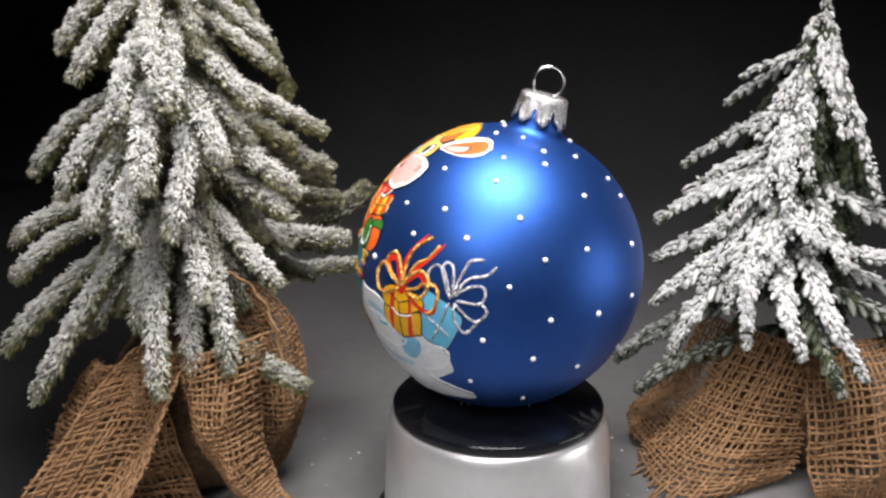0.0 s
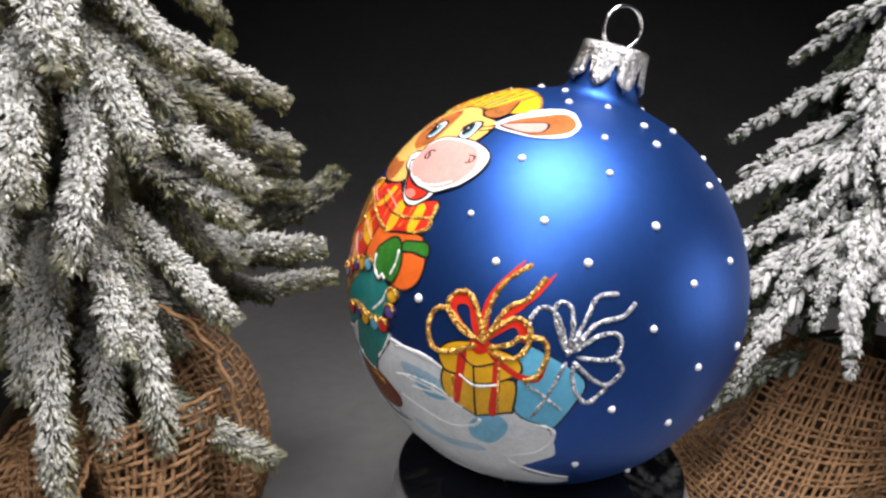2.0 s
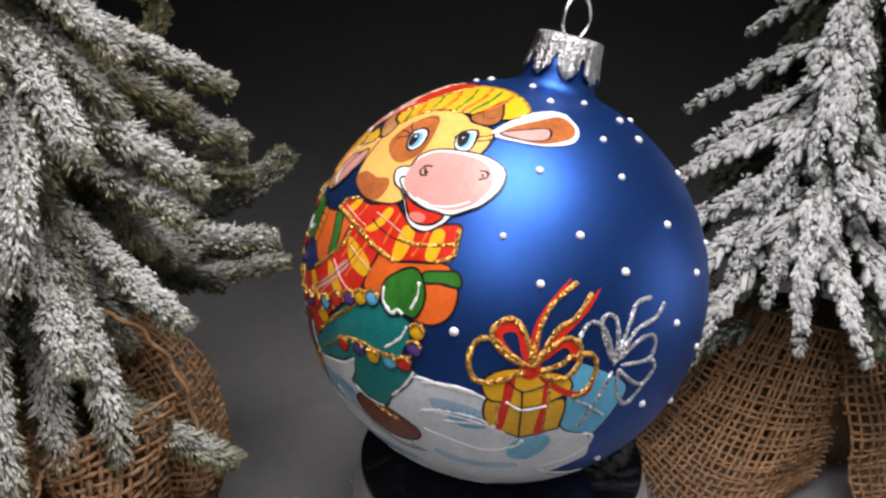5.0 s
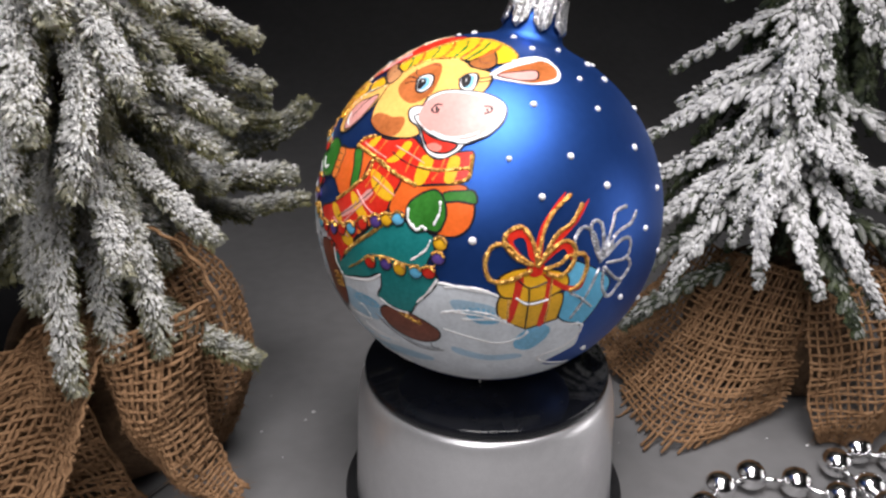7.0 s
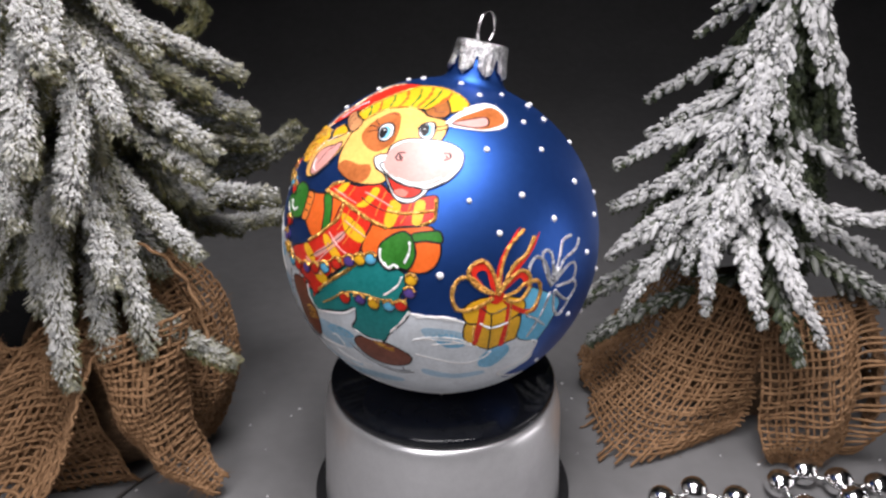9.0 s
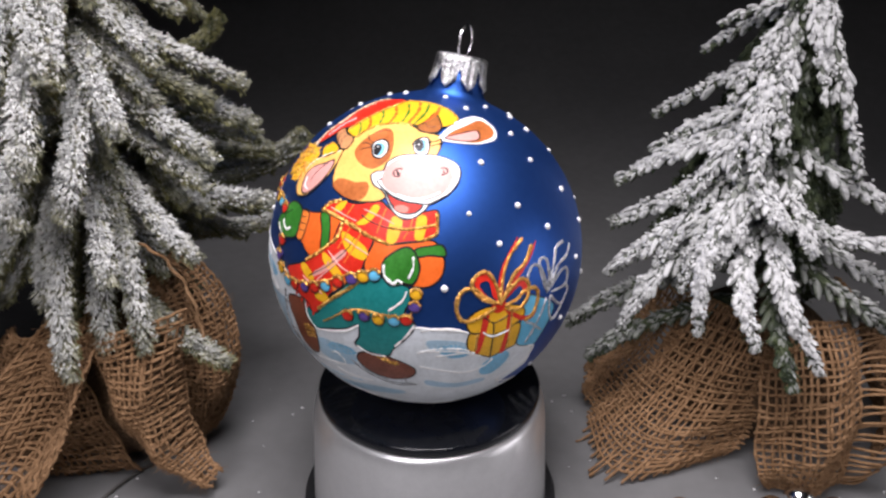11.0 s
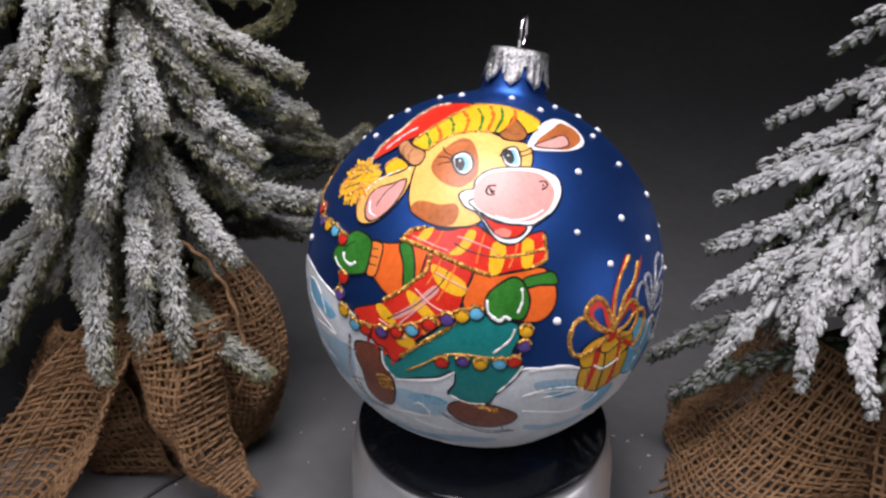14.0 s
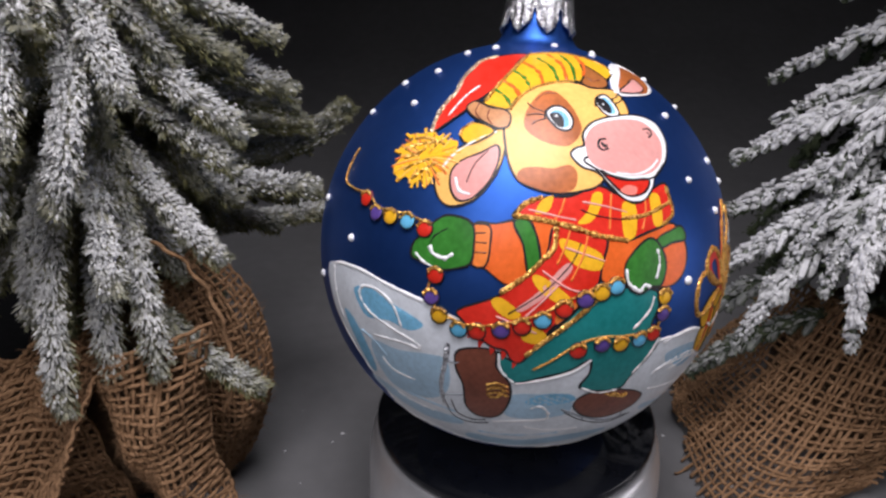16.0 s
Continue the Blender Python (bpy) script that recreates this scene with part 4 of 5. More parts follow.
# skates and laces
for dv in (0.0, 1.5, 3.0):
    stroke("boot_lace", GOLD_GLITTER, 0.38, 6, [(17.3 + dv, -38.2 - 0.4 * dv), (19.9 + dv, -39.6 - 0.4 * dv), (21.4 + dv, -39.0 - 0.4 * dv)])
    stroke("boot_lace", GOLD_GLITTER, 0.42, 6, [(-12.4, -34.2 - dv), (-9.9, -33.4 - dv), (-7.0, -34.6 - dv)])
stroke("skate_frame", P_STEEL, 0.32, 4, [(-21.9, -27.9), (-19.7, -28.3), (-18.7, -28.0)])
stroke("skate_frame", P_STEEL, 0.32, 4, [(-23.8, -39.2), (-21.0, -38.8), (-18.3, -38.2)])
stroke("skate_frame", P_BLACK, 0.20, 4, [(-23.6, -42.4), (-22.4, -47.5), (-18.1, -49.8), (-12.4, -48.9)])
stroke("skate_frame", P_STEEL, 0.30, 4, [(13.4, -46.4), (12.9, -48.1)])
stroke("skate_frame", P_STEEL, 0.30, 4, [(25.4, -47.3), (25.6, -50.6)])
stroke("skate_blade", P_BLACK, 0.18, 4, [(7.3, -43.9), (13.4, -48.7), (21.8, -52.3), (29.4, -50.9)])
stroke("nostril", P_BLACK, 0.57, 13, [(14.7, 22.2), (15.4, 21.3), (16.1, 21.7)])
stroke("nostril", P_BLACK, 0.54, 13, [(27.7, 26.5), (28.3, 25.8)])
stroke("eyebrow", P_BROWN, 0.26, 11, [(0.5, 33.5), (3.2, 35.7), (6.1, 35.7)])
stroke("ear_fold", P_BLACK, 0.20, 10, [(-10.5, 20.6), (-13.7, 17.4), (-15.6, 13.2)])
stroke("ear_shine", P_WHITE, 0.55, 10, [(-18.1, 14.8), (-17.2, 11.6), (-14.7, 10.6)])
stroke("ear_shine", P_WHITE, 0.42, 9, [(-8.5, 25.2), (-13.0, 23.5), (-18.1, 20.7), (-21.4, 17.1)])
# thin washes of ice blue and ridges of white on the snow
patch("snow_wash", P_ICE2, 2, False, [(-49.4, -40.5), (-40.6, -43.5), (-30.0, -47.2), (-20.7, -48.9), (-20.9, -52.2), (-32.0, -52.9), (-42.7, -48.4), (-49.8, -44.0)])
patch("snow_wash", P_ICE2, 2, False, [(-18.4, -57.3), (-5.3, -59.1), (10.1, -56.2), (22.4, -56.8), (20.9, -59.8), (4.7, -62.5), (-8.1, -65.7), (-19.3, -62.5)])
patch("snow_wash", P_ICE, 2, False, [(-54.7, -18.1), (-50.3, -21.1), (-46.9, -28.7), (-46.0, -36.5), (-48.9, -38.1), (-51.8, -29.6), (-54.6, -21.9)])
patch("snow_wash", P_ICE, 2, False, [(0.9, -36.9), (7.9, -37.2), (9.4, -39.5), (3.1, -40.7), (-3.0, -39.8)])
patch("snow_wash", P_ICE2, 2, False, [(33.2, -48.0), (43.1, -50.5), (53.1, -48.9), (54.0, -51.4), (43.5, -53.7), (33.4, -51.3)])
stroke("snow_line", P_WHITE, 0.75, 3, [(-59.4, -22.4), (-48.2, -41.7), (-42.2, -55.6), (-27.3, -62.0), (-14.0, -65.0), (4.2, -67.2), (12.8, -69.3), (41.0, -74.8)])
stroke("snow_line", P_WHITE, 0.63, 3, [(12.6, -52.4), (3.2, -52.0), (-3.0, -50.1)])
stroke("snow_line", P_WHITE, 0.54, 3, [(-46.5, -53.5), (-37.6, -56.7), (-27.6, -58.8)])

# beads of the painted garland
garland_bead(P_RED, (-42.4, 12.3))
garland_bead(P_VIOLET, (-38.8, 8.2))
garland_bead(P_YELLOW, (-34.3, 6.9))
garland_bead(P_AZURE, (-29.6, 5.5))
garland_bead(P_RED, (-25.2, 3.5))
garland_bead(P_RED, (-22.9, -6.9))
garland_bead(P_VIOLET, (-24.2, -11.8))
garland_bead(P_YELLOW, (-22.5, -16.1))
garland_bead(P_AZURE, (-18.1, -19.2))
garland_bead(P_RED, (-13.9, -19.6))
garland_bead(P_VIOLET, (-8.6, -19.1))
garland_bead(P_RED, (-4.0, -18.2))
garland_bead(P_AZURE, (0.4, -16.8))
garland_bead(P_RED, (5.0, -14.4))
garland_bead(P_VIOLET, (9.6, -12.4))
garland_bead(P_YELLOW, (13.2, -11.0))
garland_bead(P_AZURE, (16.6, -9.8))
garland_bead(P_RED, (8.6, -24.4))
garland_bead(P_VIOLET, (14.2, -23.2))
garland_bead(P_YELLOW, (18.8, -23.5))
garland_bead(P_AZURE, (23.7, -22.9))
garland_bead(P_RED, (27.5, -21.9))
garland_bead(P_VIOLET, (29.6, -17.1))
garland_bead(P_YELLOW, (29.6, -13.0))

# raised white snow dots
snow_dots([(21.5, 58.8), (25.6, 67.8), (10.1, 63.1), (4.7, 88.6), (29.6, 87.5), (26.7, 103.7), (32.1, 110.0), (45.5, 69.9), (41.8, 55.7), (53.2, 46.9), (60.2, 80.0), (70.8, 105.9)])
snow_dots([(114.5, 80.4), (89.8, 61.2), (121.2, 31.4), (151.4, -15.2), (124.9, -34.0), (106.8, -25.0), (88.7, -20.0), (78.7, -52.1), (89.2, -73.7), (51.3, 8.3), (37.6, -9.9), (67.6, 20.9)])
snow_dots([(89.3, 13.9), (108.0, 8.1), (71.2, 43.6), (89.5, 37.2), (53.9, 23.9), (37.5, 34.4), (39.5, 15.2), (-50.3, 45.3), (-31.1, 38.8), (-38.5, 53.5), (-25.9, 51.9), (-17.6, 61.1)])
snow_dots([(-8.6, 61.8), (-48.5, 2.3), (-66.3, 17.1), (-69.5, -8.6), (35.7, 72.9)])


# drops of snow paint that run down to the plate
for x, y in ((-0.0134, -0.0074), (-0.0110, -0.0074), (0.0104, -0.0089)):
    foot = Vector((x, y, -BALL_R - 0.0003))
    high = BALL_C.z - math.sqrt(max(BALL_R ** 2 - (x - BALL_C.x) ** 2 - (y - BALL_C.y) ** 2, 0.0)) + 0.0003
    v, f = tube([foot, foot.lerp(Vector((x, y, high)), 0.5), Vector((x, y, high))], [0.00025, 0.0003, 0.0006], 8)
    mesh_object("paint_drop", v, f, P_WHITE, BAUBLE)


# ---------------------------------------------------------------- flocked trees
def branch_mesh(name, curve, thick, flock, mat, parent, rng, axis, density, chunk=1.0, twig=0.004, share=0.3, lean=0.5):
    """One branch: a wire in a sleeve of flock, bristling with needles that lean towards its tip."""
    spine = np.array([bezier(curve, k / 40) for k in range(41)])
    length = float(np.linalg.norm(np.diff(spine, axis=0), axis=1).sum())
    tang = np.gradient(spine, axis=0)
    tang /= np.linalg.norm(tang, axis=1)[:, None]
    gen = np.random.default_rng(rng.randrange(10 ** 6))
    n = int(density * length)
    short = 0.72 if chunk < 0.7 else 0.85
    plump = 1.0 if chunk < 0.7 else 1.2
    sleeve = 0.56 if chunk < 0.7 else 0.5
    s = gen.random(n) ** 0.92 * 0.995
    at = s * 40
    lo = at.astype(int)
    f = (at - lo)[:, None]
    p = spine[lo] * (1 - f) + spine[lo + 1] * f
    t = tang[lo]
    # side twigs, in pairs that lean forward, uneven in length
    knots = max(int(length / (0.0062 if chunk < 0.7 else 0.0050)), 3)
    knot = np.minimum((s * knots).astype(int), knots - 1)
    kind = gen.integers(0, 2, n)
    reach = (0.45 + 0.75 * gen.random((knots, 2))) * twig * np.clip(1.6 * (1.02 - (np.arange(knots) + 0.5) / knots), 0.15, 1)[:, None]
    roll = gen.uniform(-0.6, 0.6, (knots, 2))
    on = gen.random(n) < share
    ks = (knot + 0.5) / knots * 40
    kl = np.minimum(ks.astype(int), 39)
    kp = spine[kl] + (spine[kl + 1] - spine[kl]) * (ks - kl)[:, None]
    lat = np.cross(tang[kl], np.array([0.05, -0.35, 0.94]))
    lat /= np.linalg.norm(lat, axis=1)[:, None] + 1e-9
    nrm = np.cross(lat, tang[kl])
    rl = roll[knot, kind][:, None]
    tdir = tang[kl] * 0.85 + (lat * np.cos(rl) + nrm * np.sin(rl)) * np.where(kind, lean, -lean)[:, None]
    tdir /= np.linalg.norm(tdir, axis=1)[:, None]
    far = gen.random(n) ** 0.8
    p = np.where(on[:, None], kp + tdir * (far * reach[knot, kind])[:, None], p)
    t = np.where(on[:, None], tdir, t)
    ref = np.array([0.37, 0.61, 0.70])
    a1 = np.cross(t, ref)
    a1 /= np.linalg.norm(a1, axis=1)[:, None]
    a2 = np.cross(t, a1)
    w = gen.random(n) * 2 * np.pi
    side = a1 * np.cos(w)[:, None] + a2 * np.sin(w)[:, None]
    out = p - np.array(axis)
    out[:, 2] = 0
    out /= np.linalg.norm(out, axis=1)[:, None] + 1e-6
    face = out * 0.6 + np.array([0, -0.2, 0.6])
    face /= np.linalg.norm(face, axis=1)[:, None]
    facing = 0.5 + 0.5 * (side * face).sum(1)
    clump = 0.5 + 0.5 * np.sin(s * length * 900 + 3 * np.sin(w + s * 40))
    white = np.clip(flock * (0.02 + 1.5 * facing ** 2.0) * (0.7 + 0.6 * gen.random(n)) * (0.75 + 0.35 * clump), 0, 1)
    white = np.clip((white - 0.12) * 1.3, 0, 1) if chunk < 0.7 else np.clip((white - 0.38) * 2.4, 0, 1)
    # thinner flock near the trunk also paints the crown's inner shade
    white *= np.clip(s * 2.6, 0.3, 1)
    white *= np.clip((1.04 - s) * (4.0 if chunk < 0.7 else 7), 0.25, 1)
    d = side * (0.6 + 0.6 * gen.random(n))[:, None] + t * (0.5 + 1.0 * gen.random(n))[:, None] + 0.45 * (gen.random((n, 3)) - 0.5)
    d /= np.linalg.norm(d, axis=1)[:, None]
    lump_a, lump_b = gen.uniform(0, 6.3, 2)
    lumpy = 1 + 0.12 * np.sin(s * length * 720 + lump_a + 2 * np.sin(w)) + 0.08 * np.sin(s * length * 1500 + lump_b + 3 * w)
    taper = np.where(s < 0.88, 1.0, 1.0 - 2.2 * (s - 0.88)) * np.where(s < 0.1, 0.6 + 4 * s, 1.0) * lumpy * np.where(on, 0.62, 1.0)
    ln = short * thick * (0.42 + 0.42 * gen.random(n)) * taper * (0.85 + 0.25 * clump)
    across = np.cross(d, side + 0.3 * t)
    across /= np.linalg.norm(across, axis=1)[:, None]
    up = np.cross(across, d)
    wide = (chunk * ((0.00023 if chunk < 0.7 else 0.00034) + 0.00018 * gen.random(n)) * (0.75 + 0.9 * white))[:, None]
    base = p + side * (thick * (sleeve - 0.06) * taper)[:, None]
    mid = base + d * (ln * 0.45)[:, None]
    quad = np.stack([base, mid + across * wide, mid - across * wide * 0.6 + up * wide, mid - across * wide * 0.6 - up * wide, base + d * ln[:, None]], 1)
    core_v, core_f = [], []
    radii = [thick * sleeve * (1 - 0.5 * (k / 16) ** 3) for k in range(17)]
    tube([bezier(curve, k / 16) for k in range(17)], radii, 6, False, core_v, core_f)
    stem = len(core_v)
    # the flocked stem of every side twig
    for k in range(knots):
        g = (k + 0.5) / knots * 40
        i = min(int(g), 39)
        start = spine[i] + (spine[i + 1] - spine[i]) * (g - i)
        la = np.cross(tang[i], np.array([0.05, -0.35, 0.94]))
        la /= np.linalg.norm(la) + 1e-9
        no = np.cross(la, tang[i])
        for j in (0, 1):
            way = tang[i] * 0.85 + (la * np.cos(roll[k, j]) + no * np.sin(roll[k, j])) * (lean if j else -lean)
            way /= np.linalg.norm(way)
            ends = [Vector(start + way * reach[k, j] * q + np.array([0, 0, -0.0012 * q * q])) for q in (0.0, 0.4, 0.8, 1.0, 1.08)]
            tube(ends, [thick * plump * q * gen.uniform(0.8, 1.2) for q in (0.22, 0.33, 0.32, 0.24, 0.06)], 6, False, core_v, core_f)
    nb = len(core_v)
    # clumps of flock on the sprayed side
    m = int(n * (0.26 if chunk < 0.7 else 0.16) * min(flock, 1.1))
    pick = gen.choice(n, m, p=(facing ** 3 * np.clip(1.05 - s, 0.05, 1) * (0.15 + s)) / (facing ** 3 * np.clip(1.05 - s, 0.05, 1) * (0.15 + s)).sum())
    size = (chunk * ((0.00030 + 0.0004 * gen.random(m)) if chunk < 0.7 else (0.00055 + 0.0006 * gen.random(m))))[:, None]
    heart = p[pick] + side[pick] * (thick * (sleeve + 0.3 * gen.random(m)) * taper[pick])[:, None]
    e1, e2, e3 = t[pick] * (1.5 if chunk < 0.7 else 2.2), side[pick], np.cross(t[pick], side[pick])
    size *= np.where(on[pick], 0.85, 1.1)[:, None]
    lump = np.stack([heart + e1 * size, heart - e1 * size, heart + e2 * size * 0.8, heart - e2 * size, heart + e3 * size, heart - e3 * size], 1)
    octa = np.array([(0, 2, 4), (2, 1, 4), (1, 3, 4), (3, 0, 4), (2, 0, 5), (1, 2, 5), (3, 1, 5), (0, 3, 5)])
    verts = np.concatenate([np.array([tuple(q) for q in core_v]), quad.reshape(-1, 3), lump.reshape(-1, 3)])
    tri = np.array([(0, 1, 2), (0, 2, 3), (0, 3, 1), (4, 2, 1), (4, 3, 2), (4, 1, 3)])
    tris = (nb + 5 * np.arange(n)[:, None, None] + tri[None]).reshape(-1, 3)
    lumps = (nb + 5 * n + 6 * np.arange(m)[:, None, None] + octa[None]).reshape(-1, 3)
    ob = mesh_object(name, verts.tolist(), core_f + tris.tolist() + lumps.tolist(), mat, parent, smooth=False)
    rings = verts[:nb].reshape(-1, 6, 3)
    off = rings - rings.mean(1)[:, None]
    off /= np.linalg.norm(off, axis=2)[:, :, None] + 1e-9
    # stems white above, dark below: flock cover and the shade under them
    sprayed = (0.5 + 0.5 * (off * np.array([0.0, -0.45, 0.89])).sum(2).ravel()) ** 1.6
    sprayed *= np.where(np.arange(nb) < stem, 0.45, 0.7 if chunk < 0.7 else 1.05)
    bare = flock * sprayed
    bare = bare if chunk < 0.7 else (bare - 0.22) * 1.8
    level = np.concatenate([np.clip(bare, 0.02, 1), np.stack([white * (0.35 if chunk < 0.75 else 0.7), white * 0.9, white * 0.9, white * 0.9, white], 1).ravel(), np.full(6 * m, min(flock, 1.0))])
    ob.data.attributes.new("flock", "FLOAT", "POINT").data.foreach_set("value", level)
    return ob


class Fir:
    """What the branches of one tree share."""

    def __init__(self, foot, height, thick, mat, label, seed, density, chunk, twig, share):
        self.foot, self.height, self.thick, self.mat = Vector(foot), height, thick, mat
        self.density, self.chunk, self.twig, self.share = density, chunk, twig, share
        self.rng = random.Random(seed)
        self.base = empty("frosted_tree", pose(0, 0, 0), label, "tree", "frosted trees")
        trunk = [self.foot + Vector((0.001 * math.sin(3 * k), 0.001 * math.cos(2 * k), 0.01 + (height - 0.02) * k / 9)) for k in range(10)]
        v, f = tube(trunk, [0.006 * (1 - 0.8 * k / 9) for k in range(10)], 8)
        mesh_object("trunk", v, f, BARK, self.base)
        branch_mesh("leader", [self.foot + Vector((0, 0, height - 0.04)), self.foot + Vector((0.002, 0, height - 0.015)), self.foot + Vector((0.001, 0.001, height + 0.006))],
                    thick * 0.7, 1.0, mat, self.base, self.rng, self.foot + Vector((0, 0.02, 0)), density, chunk, twig * 0.5, share)


def branch(fir, tip, knee, flock):
    """A branch that leaves the trunk, bends over its knee and hangs to its tip."""
    tip, knee = Vector(tip), Vector(knee)
    rng, top = fir.rng, fir.height
    root = fir.foot.copy()
    root.z = min(knee.z + 0.35 * max(knee.z - tip.z, 0.0) + 0.004, top - 0.006)
    late = knee.lerp(tip, 0.55) + Vector((0, -0.001, rng.uniform(0.0, 0.004)))
    slim = 0.55 + 0.45 * min(1.0, 1.9 * (top - tip.z) / top)
    return branch_mesh("branch", [root, root.lerp(knee, 0.8) + Vector((0, 0, 0.003)), knee.lerp(late, 0.3), late, tip], fir.thick * rng.uniform(0.88, 1.12) * slim, flock,
                       fir.mat, fir.base, rng, fir.foot, fir.density, fir.chunk, fir.twig * min(1.0, 0.15 + 2.2 * (top - tip.z) / top), fir.share)


def inner_branches(fir, widths, count, flock):
    """The branches between and behind the outer ones, less white for shade inside; widths: (height, reach) of the
    crown.
    """
    rng = fir.rng
    low = widths[0][0]
    for k in range(count):
        q = (k + 0.5) / count
        a = k * 2.39996 + rng.uniform(-0.3, 0.3)
        z = low + (fir.height - 0.012 - low) * q ** 1.15
        back = math.sin(a) > 0.25
        full = z > 0.2
        reach = float(np.interp(z, [h for h, _ in widths], [r for _, r in widths])) * (rng.uniform(0.75, 1.0) if back or full else rng.uniform(0.4, 0.62))
        way = Vector((math.cos(a), math.sin(a), 0))
        fall = rng.uniform(0.02, 0.045)
        tip = fir.foot + way * reach + Vector((0, 0, z))
        knee = fir.foot + way * reach * 0.55 + Vector((0, 0, min(z + fall, fir.height - 0.01)))
        branch(fir, tip, knee, flock * (rng.uniform(0.8, 1.1) if full else rng.uniform(0.3, 0.6)))


LEFT_TREE = Fir((-0.121, 0.037, 0.0), 0.290, 0.0051, FLOCK_A, "small frosted fir with drooping flocked branches in burlap", 5, 31000, 0.67, 0.0030, 0.10)
RIGHT_TREE = Fir((0.126, 0.053, 0.0), 0.184, 0.0040, FLOCK_B, "small snow-white flocked fir standing in frayed burlap", 9, 12000, 0.82, 0.0088, 0.55)

# outer branches: tip, knee, flock amount, raised on the first tree's lit left side
branch(LEFT_TREE, (-0.0655, 0.0400, 0.1396), (-0.0993, 0.0280, 0.1589), 0.75)
branch(LEFT_TREE, (-0.0638, 0.0420, 0.1258), (-0.0969, 0.0360, 0.1351), 0.70)
branch(LEFT_TREE, (-0.0715, 0.0160, 0.1198), (-0.1012, 0.0220, 0.1392), 0.90)
branch(LEFT_TREE, (-0.0744, 0.0150, 0.1113), (-0.1008, 0.0240, 0.1244), 0.80)
branch(LEFT_TREE, (-0.0794, 0.0080, 0.0879), (-0.0986, 0.0120, 0.1090), 0.90)
branch(LEFT_TREE, (-0.0704, 0.0020, 0.0515), (-0.0942, 0.0060, 0.0632), 0.45)
branch(LEFT_TREE, (-0.0963, -0.0040, 0.0604), (-0.1016, 0.0060, 0.1011), 0.70)
branch(LEFT_TREE, (-0.1085, -0.0050, 0.0609), (-0.1125, 0.0060, 0.0908), 0.75)
branch(LEFT_TREE, (-0.1175, -0.0160, 0.0557), (-0.1192, -0.0040, 0.1038), 0.80)
branch(LEFT_TREE, (-0.1671, -0.0040, 0.0494), (-0.1356, 0.0040, 0.1018), 0.85)
branch(LEFT_TREE, (-0.1847, 0.0120, 0.0625), (-0.1530, 0.0160, 0.0945), 0.75)
branch(LEFT_TREE, (-0.1491, 0.0060, 0.0713), (-0.1356, 0.0120, 0.0955), 0.95)
branch(LEFT_TREE, (-0.1808, 0.0220, 0.1014), (-0.1607, 0.0240, 0.1138), 0.85)
branch(LEFT_TREE, (-0.1096, -0.0130, 0.1103), (-0.1020, -0.0040, 0.1397), 1.10)
branch(LEFT_TREE, (-0.1128, -0.0220, 0.1265), (-0.1178, -0.0040, 0.1548), 1.10)
branch(LEFT_TREE, (-0.1202, -0.0190, 0.1099), (-0.1260, -0.0060, 0.1293), 1.05)
branch(LEFT_TREE, (-0.1014, -0.0100, 0.0876), (-0.1060, 0.0000, 0.1087), 0.95)
branch(LEFT_TREE, (-0.1701, 0.0220, 0.1268), (-0.1531, 0.0220, 0.1496), 1.00)
branch(LEFT_TREE, (-0.1793, 0.0160, 0.0886), (-0.1588, 0.0180, 0.1059), 0.90)
branch(LEFT_TREE, (-0.1504, 0.0000, 0.1218), (-0.1380, 0.0080, 0.1476), 1.00)
branch(LEFT_TREE, (-0.1242, -0.0080, 0.1479), (-0.1256, 0.0060, 0.1708), 1.10)
branch(LEFT_TREE, (-0.1059, -0.0100, 0.1494), (-0.1099, 0.0060, 0.1725), 1.10)
branch(LEFT_TREE, (-0.0833, 0.0350, 0.1639), (-0.1004, 0.0300, 0.1787), 0.75)
branch(LEFT_TREE, (-0.0844, 0.0400, 0.1718), (-0.1009, 0.0340, 0.1867), 0.70)
branch(LEFT_TREE, (-0.1452, 0.0080, 0.1599), (-0.1336, 0.0180, 0.1822), 1.00)
branch(LEFT_TREE, (-0.1544, 0.0200, 0.1702), (-0.1398, 0.0260, 0.1921), 1.00)
branch(LEFT_TREE, (-0.0761, 0.0340, 0.1352), (-0.0987, 0.0300, 0.1476), 0.35)
branch(LEFT_TREE, (-0.0872, 0.0180, 0.1504), (-0.1044, 0.0200, 0.1670), 0.90)
branch(LEFT_TREE, (-0.1255, -0.0060, 0.0761), (-0.1237, 0.0040, 0.1079), 0.80)
branch(LEFT_TREE, (-0.1388, -0.0060, 0.1123), (-0.1359, 0.0060, 0.1334), 1.00)
branch(LEFT_TREE, (-0.1057, -0.0140, 0.1518), (-0.1187, 0.0040, 0.1797), 1.10)
branch(LEFT_TREE, (-0.0945, 0.0000, 0.1320), (-0.1038, 0.0080, 0.1521), 1.00)
branch(LEFT_TREE, (-0.0896, 0.0200, 0.1373), (-0.1034, 0.0200, 0.1553), 0.60)
branch(LEFT_TREE, (-0.0567, 0.0340, 0.0996), (-0.0949, 0.0360, 0.1013), 1.00)
branch(LEFT_TREE, (-0.0648, 0.0400, 0.0945), (-0.0984, 0.0400, 0.0970), 0.81)
branch(LEFT_TREE, (-0.0549, 0.0580, 0.0835), (-0.0932, 0.0520, 0.0780), 0.81)
branch(LEFT_TREE, (-0.0739, 0.0500, 0.0799), (-0.0980, 0.0460, 0.0908), 0.68)
branch(LEFT_TREE, (-0.0528, 0.0710, 0.1152), (-0.0697, 0.0660, 0.0960), 0.61)
